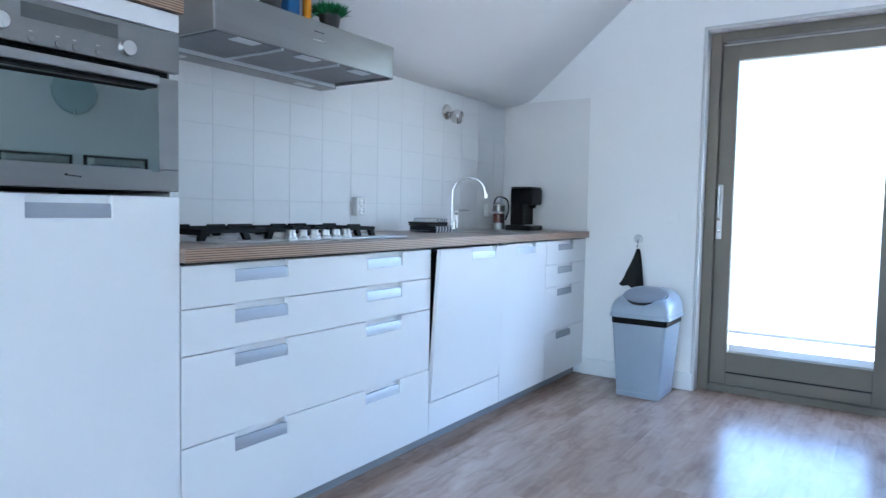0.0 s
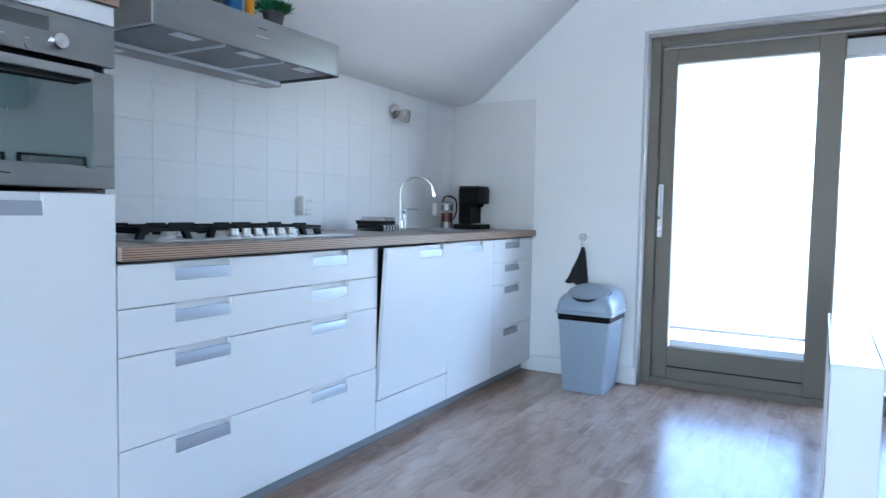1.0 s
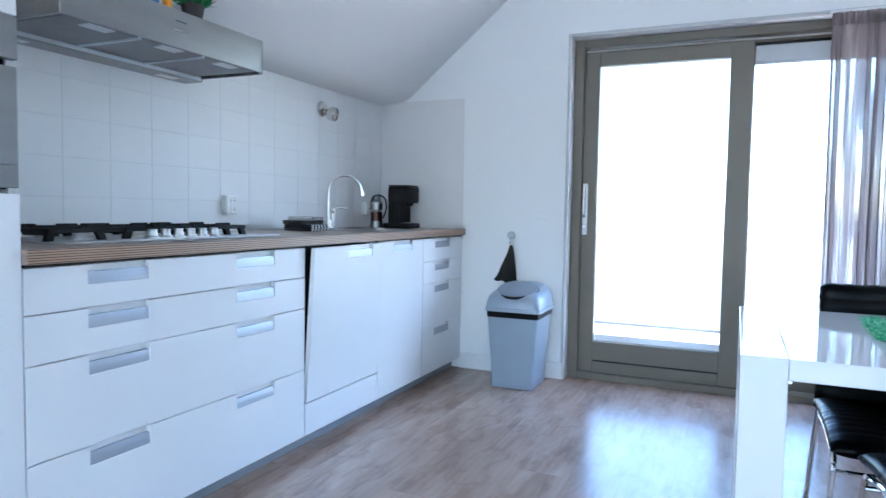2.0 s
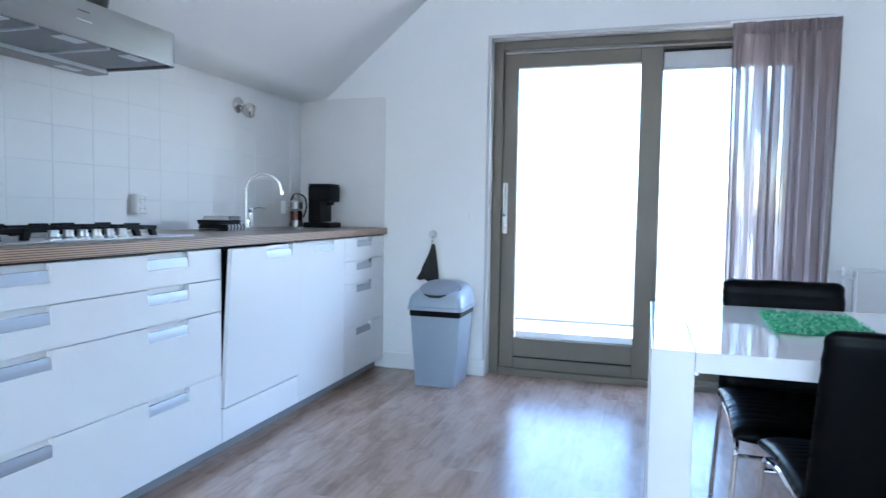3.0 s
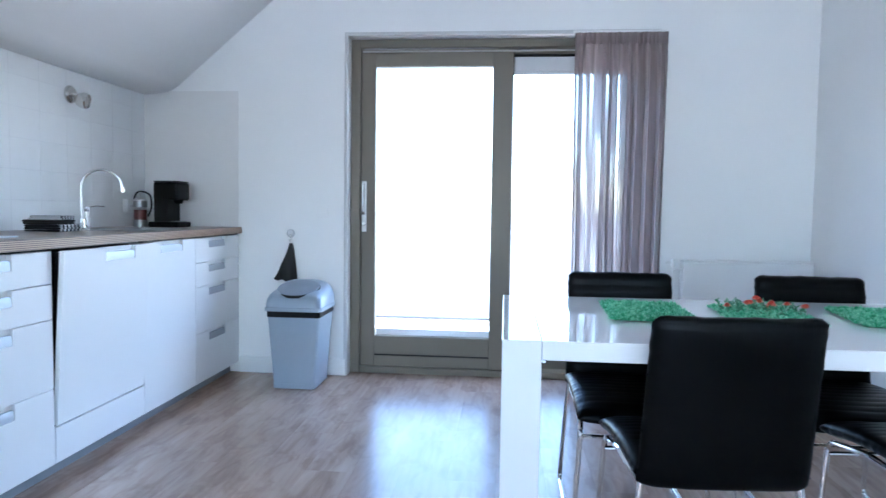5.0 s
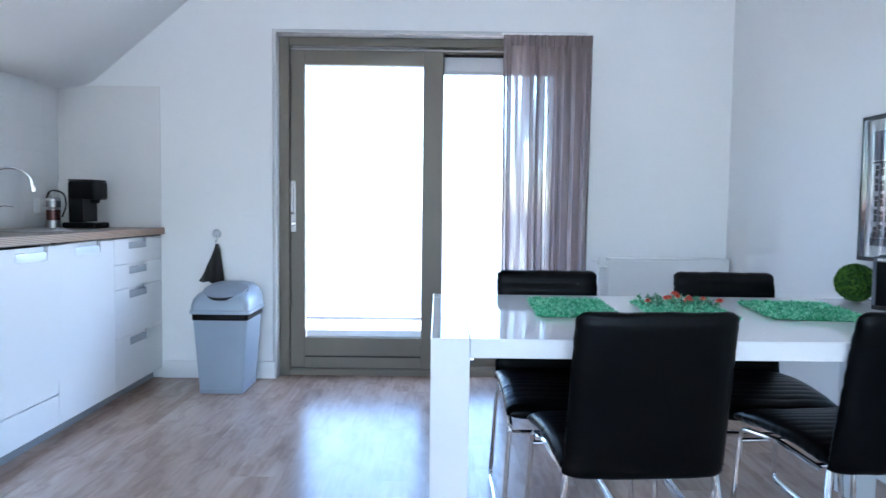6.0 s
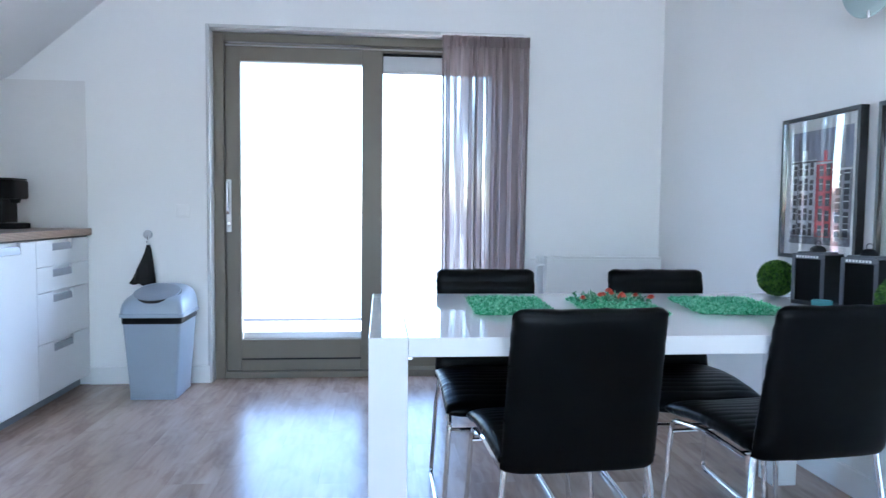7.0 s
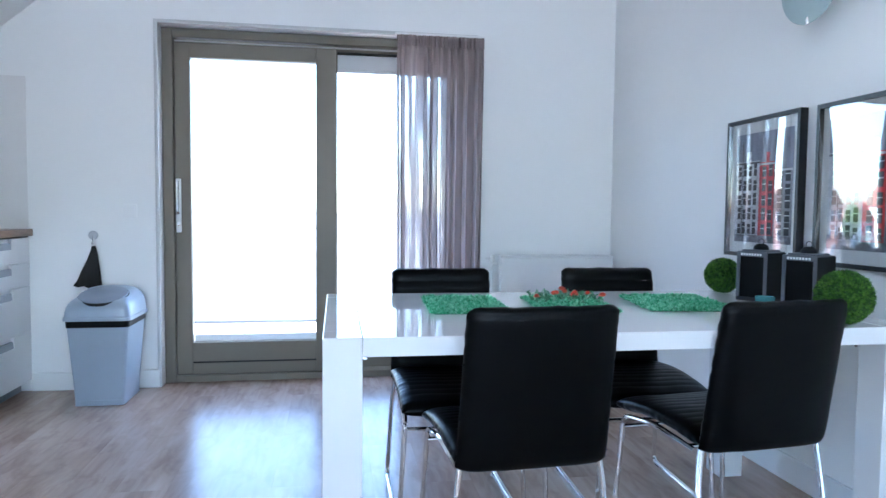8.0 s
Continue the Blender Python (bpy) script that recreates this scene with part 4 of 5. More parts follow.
lamp = thing("wall_lamp", "round frosted blue-green glass wall lamp, switched off", "lamp", (EX, 2.185, 1.884))
bm = lathe(bmesh.new(), [(0.152, 0.0), (0.155, 0.003), (0.152, 0.008), (0.10, 0.016), (0.001, 0.020)], (-0.075, 0, 0), 48, pose(0, 0, 0, 0, -90))
part("shade", bm, FROST, lamp, "frosted glass disc")
part("wall_plate", slab((-0.020, -0.05, -0.05), (-0.001, 0.05, 0.05), 0.004), WHITE, lamp)
part("arm", tube(bmesh.new(), [(-0.02, 0, 0), (-0.076, 0, 0)], 0.012), CHROME, lamp)
part("clip", lathe(bmesh.new(), [(0.006, 0), (0.008, 0.012), (0.005, 0.026)], (-0.084, 0, -0.158), 12), CHROME, lamp)

# ---- curtain ----
cur = thing("curtain", "sheer taupe curtain gathered at the door", "curtain")
cy = DY - 0.085
bm = bmesh.new()
NU, NV = 260, 30
grid = []
for j in range(NV + 1):
    v = j / NV
    z = 2.078 - v * 2.058
    row = []
    for i in range(NU + 1):
        u = i / NU
        spread = 0.526 - 0.030 * v
        head = max(0.0, 1 - v / 0.05)
        ph = u * 2 * math.pi * 10 + 4.2 * noise.noise(Vector((u * 5, 0, 0))) + 2.2 * v * noise.noise(Vector((u * 4, 3, v * 1.3)))
        amp = (0.034 + 0.014 * noise.noise(Vector((u * 7, 9, v)))) * (0.28 + 0.72 * min(1, v / 0.14))
        x = 0.370 + 0.015 * v + spread * u + 0.010 * math.sin(ph * 2 + 0.6) * (1 - head)
        y = cy + amp * math.sin(ph) + 0.006 * math.sin(ph * 3 + 1.0) + head * 0.006 * math.sin(ph * 4)
        row.append(bm.verts.new((x, y, z)))
    grid.append(row)
for j in range(NV):
    for i in range(NU):
        bm.faces.new((grid[j][i], grid[j][i + 1], grid[j + 1][i + 1], grid[j + 1][i]))
part("drape", bm, CURTAIN, cur, angle=180)
bm = bmesh.new()
hv = []
for i in range(NU + 1):
    u = i / NU
    ph = u * 2 * math.pi * 10 + 4.2 * noise.noise(Vector((u * 5, 0, 0)))
    x = 0.370 + 0.526 * u
    y = cy - 0.020 + 0.006 * math.sin(ph) + 0.006 * math.sin(ph * 3.3)
    hv.append([bm.verts.new((x, y + 0.004, 2.084)), bm.verts.new((x, y + 0.004, 2.018))])
for a, b in zip(hv, hv[1:]):
    bm.faces.new((a[0], b[0], b[1], a[1]))
part("header_tape", bm, CURTAIN, cur, "pleated header tape", angle=180)
part("rail", slab((0.36, DY - 0.09, 2.088), (0.90, DY - 0.07, 2.100), 0.002), TRIM, cur, "slim white curtain rail")
for k in range(2):
    part("rail_bracket", slab((0.42 + 0.4 * k, DY - 0.072, 2.089), (0.44 + 0.4 * k, DY - 0.001, 2.099)), TRIM, cur)

# ---- radiator ----
rad = thing("radiator", "white panel radiator under the wall", "radiator")
part("panel", slab((1.02, DY - 0.095, 0.14), (1.752, DY - 0.075, 0.762), 0.006, 2), TRIM, rad)
part("panel", slab((1.02, DY - 0.050, 0.14), (1.752, DY - 0.030, 0.762), 0.006, 2), TRIM, rad)
part("top_grille", slab((1.022, DY - 0.098, 0.762), (1.750, DY - 0.028, 0.776), 0.003), TRIM, rad)
part("valve", lathe(bmesh.new(), [(0.012, 0), (0.013, 0.006), (0.013, 0.040), (0.009, 0.046)], (0.970, DY - 0.075, 0.735), 16), WHITE, rad, "white thermostat valve")
part("pipe", tube(bmesh.new(), rounded([(1.02, DY - 0.075, 0.72), (0.970, DY - 0.075, 0.72), (0.970, DY - 0.075, 0.002)], 0.015), 0.006), TRIM, rad)
part("bracket", slab((0.925, DY - 0.08, 0.752), (0.968, DY - 0.07, 0.764), 0.002), WHITE, rad)

# ---- by the door ----
def loft(bm, sections, close_top=True):
    rings = [[bm.verts.new(p) for p in s] for s in sections]
    for a, b in zip(rings, rings[1:]):
        n = len(a)
        for k in range(n):
            bm.faces.new((a[k], a[(k + 1) % n], b[(k + 1) % n], b[k]))
    bm.faces.new(rings[0][::-1])
    if close_top:
        bm.faces.new(rings[-1])
    return bm


def oblong(hx_, hy_, z, r, tilt=0.0, n=6):
    pts = []
    for cx, cy_, a0 in ((1, 1, 0), (-1, 1, 90), (-1, -1, 180), (1, -1, 270)):
        for k in range(n + 1):
            a = radians(a0 + 90 * k / n)
            x, y = cx * (hx_ - r) + r * math.cos(a), cy_ * (hy_ - r) + r * math.sin(a)
            pts.append((x, y, z + tilt * y))
    return pts


binn = thing("waste_bin", "grey-blue plastic swing-top waste bin", "waste bin", (-1.216, 3.842, 0))
part("body", loft(bmesh.new(), [oblong(0.114, 0.136, 0.0, 0.010), oblong(0.122, 0.144, 0.003, 0.012), oblong(0.1235, 0.145, 0.030, 0.013), oblong(0.122, 0.1435, 0.032, 0.013), oblong(0.155, 0.162, 0.455, 0.018)]), BIN, binn)
part("bag_edge", loft(bmesh.new(), [oblong(0.1545, 0.1615, 0.420, 0.018), oblong(0.1568, 0.1638, 0.423, 0.018), oblong(0.1578, 0.1648, 0.458, 0.018)]), BLACK, binn, "black liner bag folded over the rim")
lid = part("lid", loft(bmesh.new(), [oblong(0.162, 0.168, 0.455, 0.030), oblong(0.171, 0.176, 0.457, 0.032), oblong(0.170, 0.175, 0.474, 0.034), oblong(0.166, 0.171, 0.478, 0.034), oblong(0.165, 0.170, 0.500, 0.036, 0.02), oblong(0.161, 0.166, 0.528, 0.040, 0.05), oblong(0.153, 0.159, 0.553, 0.046, 0.09), oblong(0.141, 0.150, 0.571, 0.052, 0.13), oblong(0.124, 0.137, 0.584, 0.056, 0.17), oblong(0.100, 0.118, 0.591, 0.058, 0.20), oblong(0.06, 0.07, 0.594, 0.05, 0.21)]), BIN, binn)
bm = lathe(bmesh.new(), [(0.118, -0.012), (0.123, 0.002), (0.121, 0.006), (0.100, 0.010), (0.055, 0.006), (0.001, 0.004)], (0, -0.050, 0.580), 36, pose(0, 0, 0, 15))
part("flap", bm, BIN_LID, lid, "round dished swing flap, closed")
bm = lathe(bmesh.new(), [(0.124, -0.016), (0.1265, -0.003), (0.125, 0.0)], (0, -0.050, 0.580), 36, pose(0, 0, 0, 15))
part("flap_gap", bm, DARK, lid)

SATIN = plain("satin_grey_metal", (0.50, 0.51, 0.53), 0.4, metal=0.6, vary=0.04)
hook = thing("wall_hook", "small round satin metal stick-on wall hook", "hook", (-1.353, DY, 0.890))
part("pad", lathe(bmesh.new(), [(0.026, 0), (0.026, 0.004), (0.020, 0.010), (0.001, 0.011)], (0, -0.0005, 0), 24, pose(0, 0, 0, 90)), SATIN, hook)
part("peg", tube(bmesh.new(), rounded([(0.003, -0.008, -0.005), (0.003, -0.014, -0.045), (0.003, -0.030, -0.052), (0.003, -0.034, -0.038)], 0.01), 0.0045, 8), CHROME, hook)

cl = thing("dust_cloth", "black cotton cloth hanging from the wall hook", "cloth", (-1.343, DY - 0.028, 0.830))
bm = bmesh.new()
secs = []
for j in range(15):
    v = j / 14
    w0, w1 = -0.010 - 0.100 * v ** 1.25, 0.010 + 0.034 * v ** 0.7
    ring = []
    for k in range(28):
        a = 2 * math.pi * k / 28
        cx = (w0 + w1) / 2 + (w1 - w0) / 2 * math.cos(a)
        fold = 0.010 * v * math.sin(cx * 150 + 2) + 0.004
        cyy = (0.007 + 0.010 * v) * math.sin(a) + (fold if math.sin(a) < 0 else fold * 0.4) * 0.6
        dz = -0.226 * v + (0.020 * v * (cx - w0) / (w1 - w0) * -1 + 0.006 * math.sin(cx * 90)) * v
        ring.append((cx, cyy - 0.004, dz))
    secs.append(ring)
part("cloth", loft(bm, secs), DARKCLOTH, cl, angle=70)
part("loop", tube(bmesh.new(), [(0.004 + 0.008 * math.cos(a), 0, 0.012 + 0.022 * math.sin(a)) for a in [2 * math.pi * k / 14 for k in range(15)]], 0.0015, 6), WHITE, cl)

sw = thing("light_switch", "white square light switch on the wall", "switch", (-1.152, DY, 1.032))
part("plate", slab((-0.038, -0.005, -0.038), (0.038, -0.0005, 0.038), 0.0025, 2), WALL, sw)
part("rocker", slab((-0.027, -0.0065, -0.027), (0.027, -0.0045, 0.027), 0.001), WALL, sw)


def wall_socket(y, z, two, label):
    ob = thing("wall_socket", label, "socket", (WX + 0.006, y, z))
    h = 0.046 if two else 0.042
    part("housing", slab((0.0005, -0.036, -h), (0.036, 0.036, h), 0.006, 3), WHITE, ob)
    for dz in ((0.0215, -0.0215) if two else (0.0,)):
        part("face", lathe(bmesh.new(), [(0.0205, 0), (0.0205, 0.003), (0.017, 0.004), (0.0155, 0.001), (0.0, 0.0008)], (0.036, 0, dz), 24, pose(0, 0, 0, 0, 90)), WHITE, ob)
        bm = bmesh.new()
        for dy in (-0.0095, 0.0095):
            lathe(bm, [(0.0026, 0), (0.0026, 0.0006)], (0.0375, dy, dz), 8, pose(0, 0, 0, 0, 90))
        part("contacts", bm, DARK, ob)


wall_socket(2.532, 1.052, True, "white double wall socket on the tiles")
wall_socket(3.835, 1.048, False, "white wall socket behind the tap")

SPOT = plain("satin_nickel", (0.62, 0.60, 0.57), 0.16, metal=1.0, vary=0.05)
spot = thing("wall_spotlight", "small brushed metal wall spotlight above the sink", "lamp", (WX + 0.006, 3.330, 1.620))
part("plate", lathe(bmesh.new(), [(0.046, 0.0005), (0.046, 0.010), (0.038, 0.018), (0.001, 0.019)], (0, 0, 0.008), 28, pose(0, 0, 0, 0, 90)), SPOT, spot)
part("arm", tube(bmesh.new(), rounded([(0.016, 0, 0.01), (0.04, 0.004, 0.004), (0.05, 0.008, -0.008)], 0.02), 0.008), CHROME, spot)
m_ = Matrix.Translation((0.066, 0.008, -0.022)) @ pose(0, 0, 0, 0, 100, 10)
part("head", lathe(bmesh.new(), [(0.016, -0.035), (0.034, -0.020), (0.042, 0.0), (0.042, 0.022), (0.036, 0.030), (0.034, 0.022), (0.001, 0.018)], (0, 0, 0), 28, m_), SPOT, spot, "round chrome lamp head")

# ---- on the worktop ----
sink = thing("sink", "inset stainless steel sink in the worktop", "sink", (0, 0, TOP))
bm = bmesh.new()
sx0, sx1, sy0, sy1 = -2.13, -1.76, 3.02, 3.52
rims = [(-0.0, 0.0005), (0.003, 0.004), (0.018, 0.004), (0.024, 0.001)]
loft(bm, [[(p[0] + (sx0 + sx1) / 2, p[1] + (sy0 + sy1) / 2, h) for p in oblong((sx1 - sx0) / 2 - i, (sy1 - sy0) / 2 - i, 0, 0.05)] for i, h in rims])
part("rim", bm, STEEL, sink)
part("strainer", lathe(bmesh.new(), [(0.036, 0.001), (0.036, 0.006), (0.028, 0.008), (0.004, 0.005), (0.004, 0.014), (0.001, 0.015)], (-1.92, 3.36, 0.001), 24), CHROME, sink)

tap = thing("kitchen_tap", "chrome gooseneck kitchen mixer tap", "tap", (-2.195, 3.245, TOP))
part("base", lathe(bmesh.new(), [(0.026, 0.0005), (0.026, 0.008), (0.019, 0.012), (0.017, 0.05)], seg=24), CHROME, tap)
arc = [Vector((0, 0, 0.05)), Vector((0, 0, 0.215))]
tipd = Vector((0.182, 0.070, 0))
for k in range(1, 15):
    a = math.pi * k / 16
    arc.append(tipd * (1 - math.cos(a)) / 2 + Vector((0, 0, 0.215 + 0.092 * math.sin(a))))
arc.append(tipd + Vector((0, 0, 0.205)))
part("spout", tube(bmesh.new(), arc, 0.0070, 14), CHROME, tap)
part("nozzle", tube(bmesh.new(), [arc[-1] + Vector((0, 0, 0.012)), arc[-1] - Vector((0, 0, 0.012))], 0.0128, 14), CHROME, tap)
part("mixer_body", lathe(bmesh.new(), [(0.014, 0.0005), (0.014, 0.09), (0.0155, 0.094), (0.0155, 0.116), (0.009, 0.121)], (0.012, 0.026, 0), 24), CHROME, tap)
part("lever", tube(bmesh.new(), [(0.012, 0.026, 0.114), (0.045, 0.055, 0.122), (0.078, 0.078, 0.118)], [0.006, 0.005, 0.004], 10), CHROME, tap)


def striped_cloth():
    m, nt, b = material("striped_towel")
    w = nt.nodes.new("ShaderNodeTexWave")
    w.wave_type, w.bands_direction = "BANDS", "Y"
    w.inputs["Scale"].default_value = 10.0
    w.inputs["Distortion"].default_value = 0.4
    nt.links.new(coords(nt), w.inputs["Vector"])
    nt.links.new(ramp(nt, w.outputs["Fac"], [(0.50, (0.010, 0.011, 0.018)), (0.58, (0.62, 0.62, 0.62))]), b.inputs["Base Color"])
    b.inputs["Roughness"].default_value = 0.95
    return m


TOWEL = striped_cloth()
for k, (x, y, z, lx, ly, h, rz, mat) in enumerate(((-2.10, 2.895, TOP + 0.0005, 0.17, 0.185, 0.032, 6, TOWEL), (-2.105, 2.875, TOP + 0.0335, 0.15, 0.165, 0.020, -8, DARKCLOTH), (-2.10, 2.890, TOP + 0.0545, 0.14, 0.160, 0.018, 14, TOWEL))):
    ob = thing("folded_towel", "folded navy and white striped kitchen towel" if mat is TOWEL else "folded plain black kitchen towel", "towel", (x, y, z), "stack of towels", rz=rz)
    bm = bmesh.new()
    layers = 2 if k else 3
    for q in range(layers):
        z0, z1 = h * q / layers, h * (q + 1) / layers
        loft(bm, [[(p[0] + 0.008 * noise.noise(Vector((p[0] * 20, p[1] * 20, q + k * 5))), p[1] + 0.007 * noise.noise(Vector((p[0] * 18, p[1] * 18, q + k * 5 + 2.5))), p[2] + (0.003 * noise.noise(Vector((p[0] * 25, p[1] * 25, k))) if q == layers - 1 and zz == z1 else 0)) for p in oblong(lx / 2 - i, ly / 2 - i, zz, 0.012)] for i, zz in ((0.004, z0), (0.0, z0 + (z1 - z0) * 0.3), (0.0, z0 + (z1 - z0) * 0.7), (0.004, z1))])
    part("towel", bm, mat, ob)

cm = thing("coffee_maker", "black plastic filter coffee maker on the worktop", "coffee maker", (-1.99, 3.79, TOP + 0.0005))
part("base", slab((-0.105, -0.085, 0), (0.078, 0.085, 0.032), 0.008, 3), BLACK, cm)
part("water_tank", slab((-0.076, -0.070, 0.032), (0.012, 0.080, 0.175), 0.006, 2), BLACK, cm)
part("filter_head", slab((-0.079, -0.073, 0.160), (0.072, 0.084, 0.264), 0.014, 4), BLACK, cm)
part("lid", slab((-0.077, -0.071, 0.2645), (0.066, 0.080, 0.272), 0.003), BLACK, cm)
part("switch", slab((0.077, -0.02, 0.008), (0.081, 0.02, 0.022), 0.001), DARK, cm)
part("hot_plate", lathe(bmesh.new(), [(0.05, 0), (0.05, 0.003), (0.046, 0.004)], (0.040, 0, 0.032), 24), STEEL, cm)
part("drip_outlet", lathe(bmesh.new(), [(0.022, 0), (0.030, 0.022), (0.032, 0.024)], (0.040, 0, 0.140), 20), BLACK, cm)

fp = thing("french_press", "glass coffee press with metal bands and black handle", "coffee press", (-2.176, 3.770, TOP + 0.0005))
part("base", lathe(bmesh.new(), [(0.042, 0), (0.042, 0.006), (0.039, 0.040), (0.036, 0.041)], seg=24), STEEL, fp)
part("coffee", lathe(bmesh.new(), [(0.0365, 0.041), (0.0365, 0.10), (0.035, 0.101)], seg=24), COFFEE, fp, "dark red-brown contents")
part("upper_band", lathe(bmesh.new(), [(0.038, 0.115), (0.039, 0.117), (0.039, 0.150), (0.037, 0.152)], seg=24), STEEL, fp)
part("beaker", lathe(bmesh.new(), [(0.0345, 0.101), (0.0345, 0.115), (0.034, 0.1155)], seg=24), GLASS, fp)
part("lid", lathe(bmesh.new(), [(0.040, 0.152), (0.040, 0.160), (0.025, 0.170), (0.004, 0.174), (0.004, 0.190), (0.010, 0.194), (0.010, 0.204), (0.001, 0.207)], seg=24), WHITE_METAL, fp)
part("handle", tube(bmesh.new(), rounded([(-0.030, -0.016, 0.160), (-0.018, -0.009, 0.206), (0.020, 0.011, 0.210), (0.050, 0.028, 0.188), (0.057, 0.032, 0.12), (0.036, 0.021, 0.06)], 0.03), 0.0055, 8), BLACK, fp)

kb = thing("paper_box", "plain white carton behind the coffee maker", "box", (-2.190, 3.990, TOP + 0.0005))
part("carton", slab((-0.05, -0.055, 0), (0.05, 0.055, 0.262), 0.003), PAPER, kb)

# ---- on the hood ----
def pot_plant(x, y, seed, label):
    rng = random.Random(seed)
    ob = thing("potted_grass", label, "plant", (x, y, 1.7285), "plants on the hood")
    part("pot", lathe(bmesh.new(), [(0.030, 0), (0.032, 0.003), (0.042, 0.062), (0.044, 0.062), (0.044, 0.070), (0.038, 0.070), (0.036, 0.058), (0.001, 0.058)], seg=24), POT, ob, "small black pot")
    roots = []
    for _ in range(1500):
        a, r = rng.uniform(0, 2 * math.pi), 0.038 * math.sqrt(rng.random())
        roots.append(((r * math.cos(a), r * math.sin(a), 0.060), (math.cos(a) * r * 26 + rng.uniform(-0.5, 0.5), math.sin(a) * r * 26 + rng.uniform(-0.5, 0.5), 1.0)))
    stuff_mesh("grass", *blades(rng, roots, 0.053, 0.0045, 0.40), POT_LEAF, ob)


pot_plant(-1.935, 1.940, 1, "artificial green grass in a small black pot on the hood")
pot_plant(-1.935, 1.640, 2, "artificial green grass in a black pot beside a blue tin")
bx = thing("blue_tin", "upright blue tin on the extractor hood", "tin", (-1.95, 1.735, 1.7285))
part("tin", slab((-0.035, -0.030, 0), (0.035, 0.030, 0.16), 0.006, 2), BLUE, bx)
bt = thing("orange_candle", "slim orange candle bottle on the extractor hood", "bottle", (-1.94, 1.822, 1.7285))
part("bottle", lathe(bmesh.new(), [(0.016, 0), (0.017, 0.004), (0.017, 0.09), (0.010, 0.11), (0.010, 0.15), (0.001, 0.151)], seg=20), YELLOW, bt)
part("twig", tube(bmesh.new(), [(0.01, 0.015, 0.035), (0.012, 0.032, 0.055), (0.012, 0.045, 0.058)], 0.002, 6), GRASS, bt)

# ---- outside ----
tagged(part("balcony", slab((-6, DY + 0.30, -0.3), (6, 6.9, -0.06)), OUT_STONE), "pale concrete balcony floor", "balcony", kind="structure")
tagged(part("trim", slab((-6, 6.66, -0.06), (6, 6.70, -0.030), 0.004), plain("edge_grey", (0.05, 0.055, 0.065), 0.6, vary=0.3)), "grey upstand along the balcony edge", "edge", kind="structure")
RAIL = plain("weathered_steel", (0.10, 0.105, 0.11), 0.6, vary=0.3)
rail = thing("balcony_railing", "slim dark steel handrail on pale balcony posts", "railing")
part("top_rail", tube(bmesh.new(), [(-6, 6.86, 0.868), (6, 6.86, 0.868)], 0.0045, 8), RAIL, rail)
for k in range(5):
    part("post", tube(bmesh.new(), [(-5.6 + 2.8 * k + 0.9, 6.86, 0.0), (-5.6 + 2.8 * k + 0.9, 6.86, 0.868)], 0.006, 8), PALE, rail)


def far_house(x, y, w, depth, floors, wall, label):
    ob = thing("town_house", label, "house", (x, y, -7.0), "houses across the water")
    h = floors * 3.0
    part("wall", slab((-w / 2, 0, 0), (w / 2, depth, h)), wall, ob)
    part("roof", prism(bmesh.new(), [(-w / 2 - 0.3, h), (w / 2 + 0.3, h), (0, h + w * 0.42)], "y", -0.3, depth + 0.3), OUT_ROOF, ob, "pitched tiled roof")
    n = max(2, int(w / 2.4))
    for r in range(floors):
        for c in range(n):
            cx = -w / 2 + (c + 0.5) * w / n
            win_ = part("window", slab((cx - 0.7, -0.12, r * 3.0 + 0.7), (cx + 0.7, 0.02, r * 3.0 + 2.4)), TRIM, ob, "white framed window")
            part("pane", slab((cx - 0.58, -0.16, r * 3.0 + 0.82), (cx + 0.58, -0.10, r * 3.0 + 2.28)), OUT_PANE, win_)


def far_tree(x, y, h, seed):
    rng = random.Random(seed)
    ob = thing("tree", "leafy green tree across the water", "tree", (x, y, -7.0), "trees across the water")
    part("trunk", tube(bmesh.new(), [(0, 0, 0), (0.1, 0, h * 0.3), (0.0, 0.1, h * 0.6)], [0.28, 0.2, 0.08], 8), OUT_BARK, ob)
    for k in range(5):
        a = k * 1.3
        part("limb", tube(bmesh.new(), [(0.05, 0, h * (0.3 + 0.05 * k)), (math.cos(a) * h * 0.2, math.sin(a) * h * 0.2, h * (0.55 + 0.05 * k))], [0.1, 0.03], 6), OUT_BARK, ob)
    roots = []
    for _ in range(2200):
        p = Vector((rng.gauss(0, 1), rng.gauss(0, 1), rng.gauss(0, 1))).normalized() * rng.random() ** 0.4
        p = Vector((p.x * h * 0.27, p.y * h * 0.27, h * 0.68 + p.z * h * 0.32)) * (1 + 0.15 * noise.noise(p * 2.5 + Vector((seed, 0, 0))))
        roots.append((p, (rng.uniform(-1, 1), rng.uniform(-1, 1), rng.uniform(-0.3, 1))))
    stuff_mesh("crown", *blades(rng, roots, 0.65, 0.42, 0.6), OUT_LEAF, ob)


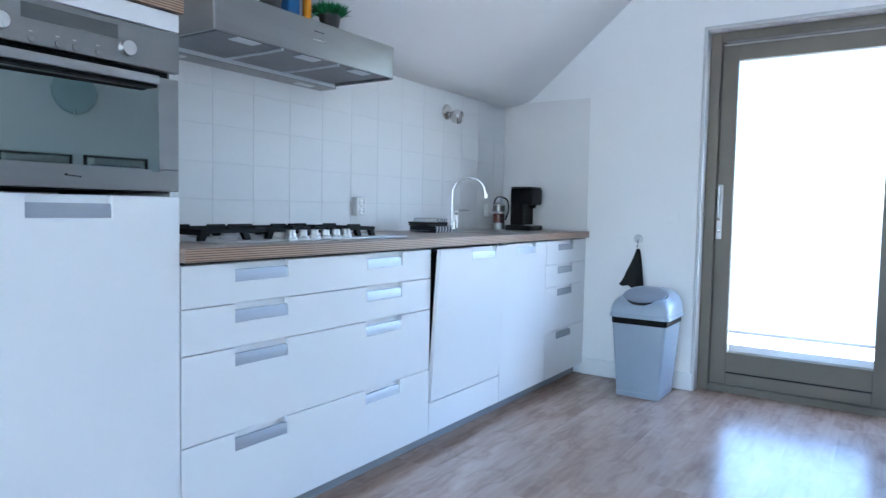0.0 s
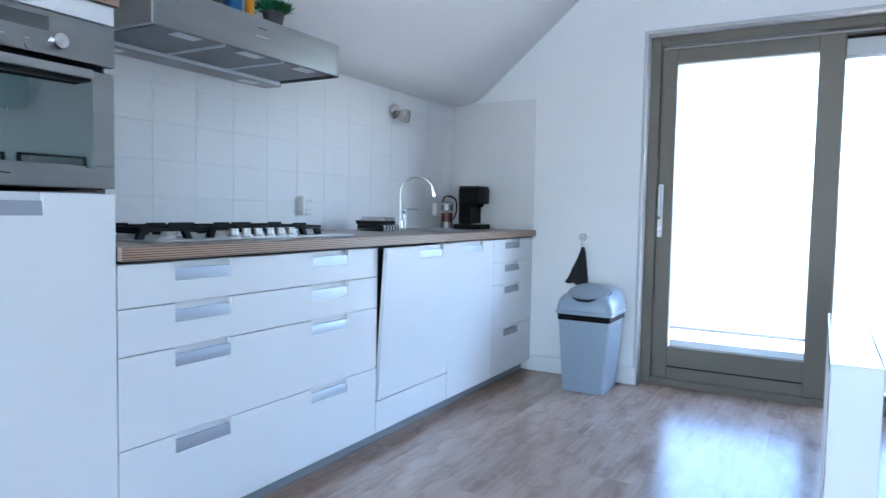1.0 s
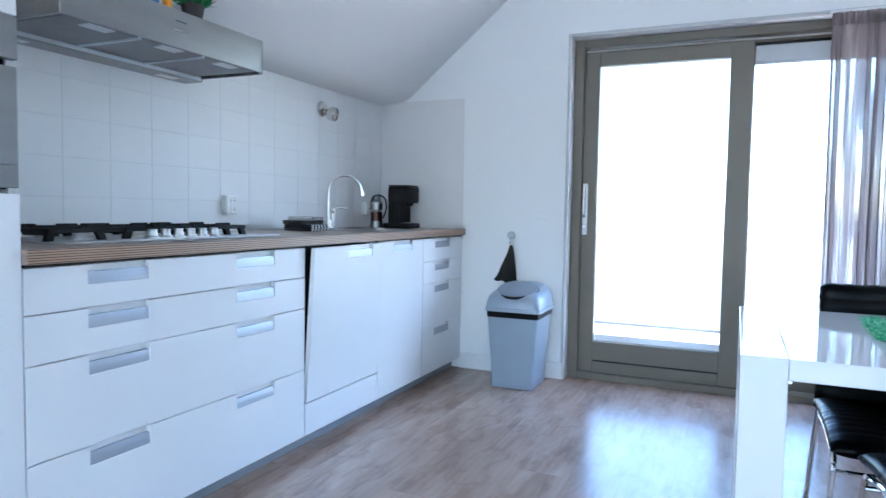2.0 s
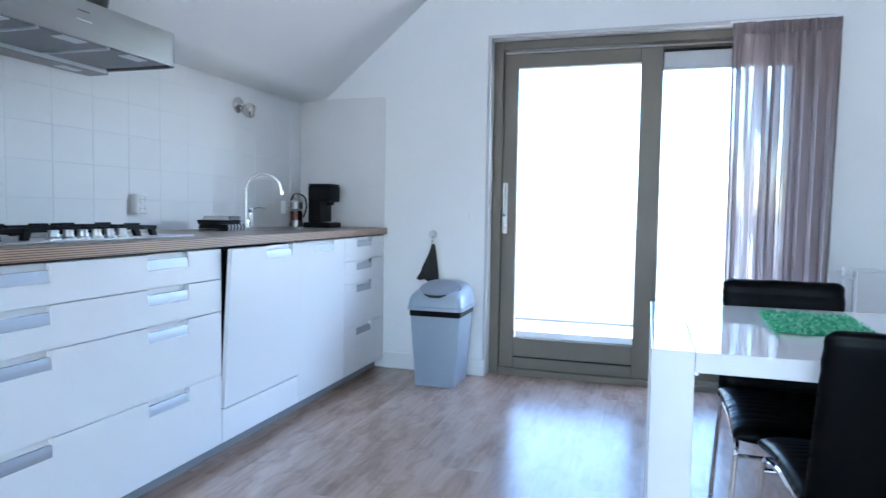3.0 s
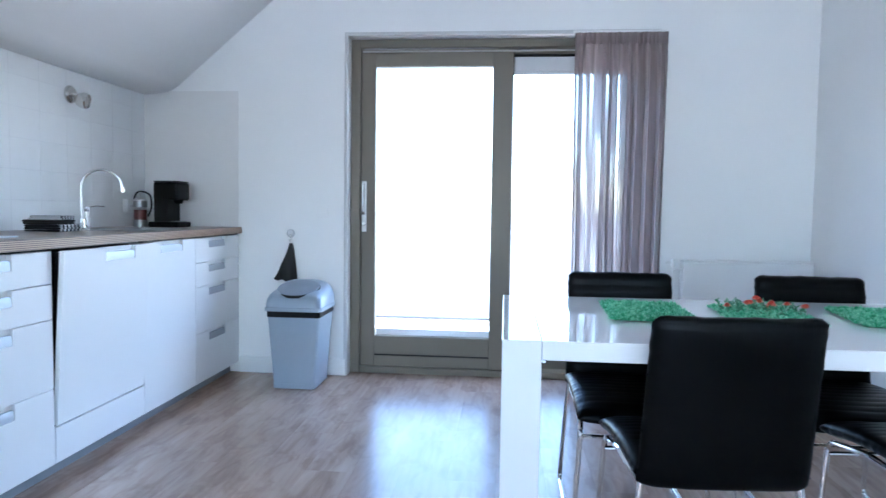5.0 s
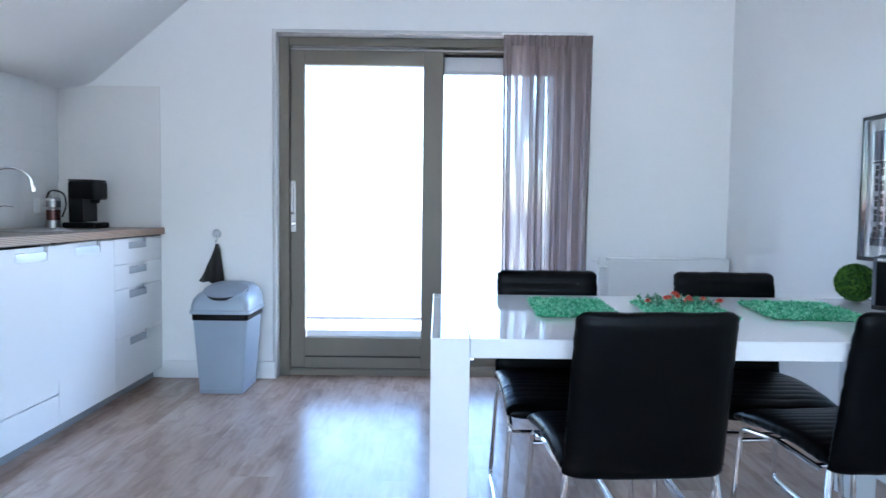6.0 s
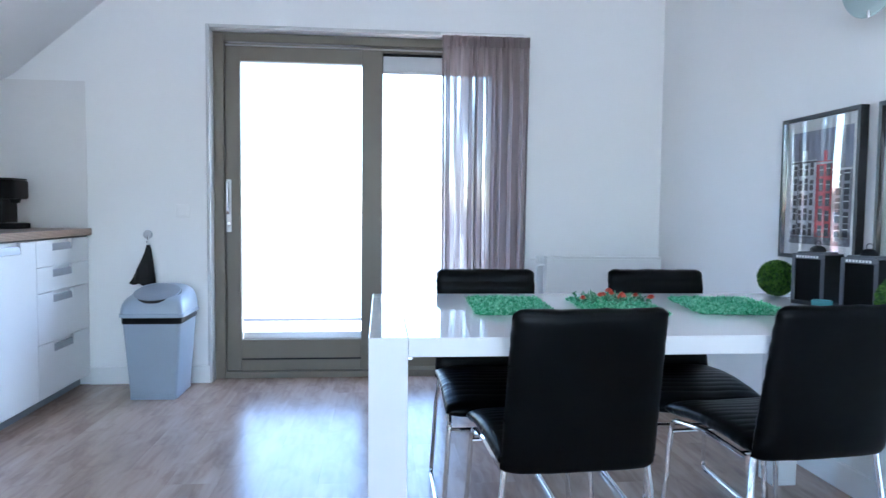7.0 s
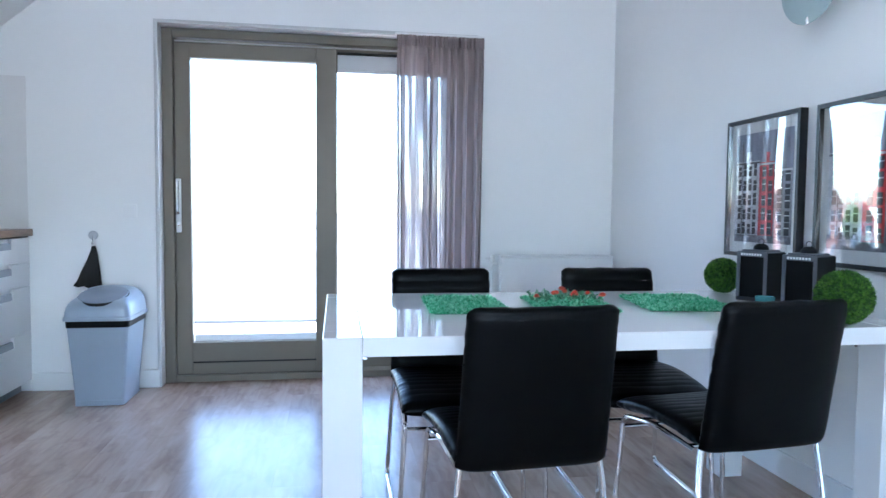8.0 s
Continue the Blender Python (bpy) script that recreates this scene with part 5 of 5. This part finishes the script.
OUT_ROOF = plain("roof_tiles", (0.20, 0.13, 0.10), 0.8, vary=0.2, scale=1.0)
OUT_PANE = plain("far_window_glass", (0.10, 0.12, 0.14), 0.1)
OUT_BARK = plain("bark", (0.16, 0.12, 0.09), 0.9)
OUT_LEAF = foliage("tree_leaf", [(0.0, (0.05, 0.10, 0.025)), (1.0, (0.12, 0.20, 0.05))])
OUT_RED = plain("red_brick", (0.46, 0.25, 0.21), 0.85, vary=0.15, scale=0.8)
OUT_WHITE = plain("white_render", (0.68, 0.67, 0.64), 0.85, vary=0.06, scale=0.6)
for hx_, hw, fl, mat, lab in ((-104, 12, 3, OUT_WHITE, "white rendered town house across the water"), (-88, 9, 2, OUT_WHITE, "low white rendered town house across the water"), (-75, 8, 3, OUT_RED, "red brick town house across the water"), (-64, 10, 2, OUT_WHITE, "low white rendered town house across the water"), (-40, 9, 3, OUT_RED, "red brick town house across the water")):
    far_house(hx_, 88, hw, 9, fl, mat, lab)
for k, (tx_, th_) in enumerate(((-96, 10), (-82, 9), (-56, 10), (-52, 9), (-48, 10))):
    far_tree(tx_, 84 + (k % 2) * 3, th_, k + 1)
tagged(part("ground", slab((-1500, 6.95, -7.5), (1500, 3000, -7.0)), plain("far_ground", (0.075, 0.076, 0.076), 0.8, vary=0.2, scale=0.05)), "grey quay and water far below", "ground", kind="structure")
# unseen ground behind, toned pale to bounce light up into the room
tagged(part("ground", slab((-1500, -3000, -7.5), (1500, SY - 0.6, -7.0)), plain("bounce_ground_behind", (0.33, 0.33, 0.31), 0.8, vary=0.2, scale=0.05)), "unseen ground far below, kept pale to bounce light indoors", "ground", kind="structure")

# ---- pieces of the floor and the tiled wall ----
PW, PL = 0.19, 1.28
pm = mesh_of("plank", slab((0.00012, 0.00012, -0.005), (PW - 0.00012, PL - 0.00012, 0.0)), PLANK, smooth=False)
col = 0
x = WX + 0.0
while x < EX:
    y = SY - (col * 0.437) % PL
    while y < DY + 0.17:
        ob = new("plank", pm)
        ob.parent = floor
        ob.location = (x, y, 0)
        y += PL
    x += PW
    col += 1

tw, th = 0.2035, 0.1463
tm = mesh_of("tile", slab((0, 0.0012, 0.0012), (0.006, tw - 0.0012, th - 0.0012), 0.0008), TILE)
SPLASH = plain("beige_panel_paint", (0.77, 0.755, 0.74), 0.5, vary=0.02)
part("grout", slab((WX + 0.0005, 1.108, TOP), (WX + 0.0050, DY - 0.001, 1.752)), GROUT, wall_west)
part("splash_panel", slab((WX + 0.006, DY - 0.005, TOP), (FX + 0.0, DY - 0.0005, 1.774), 0.001), SPLASH, wall_north, "plain beige-grey splash panel")
for r in range(6):
    z = TOP - 0.003 + th * r
    for k in range(15):
        y = 1.0645 + tw * k
        if y + 0.03 > DY:
            continue
        ob = new("tile", tm)
        ob.parent = wall_west
        ob.location = (WX, y, z)
        if y + tw > DY:
            ob.scale = (1, (DY - 0.0062 - y) / tw, 1)
        if z + th > 1.754:
            ob.scale = (1, ob.scale[1], (1.752 - z) / th)
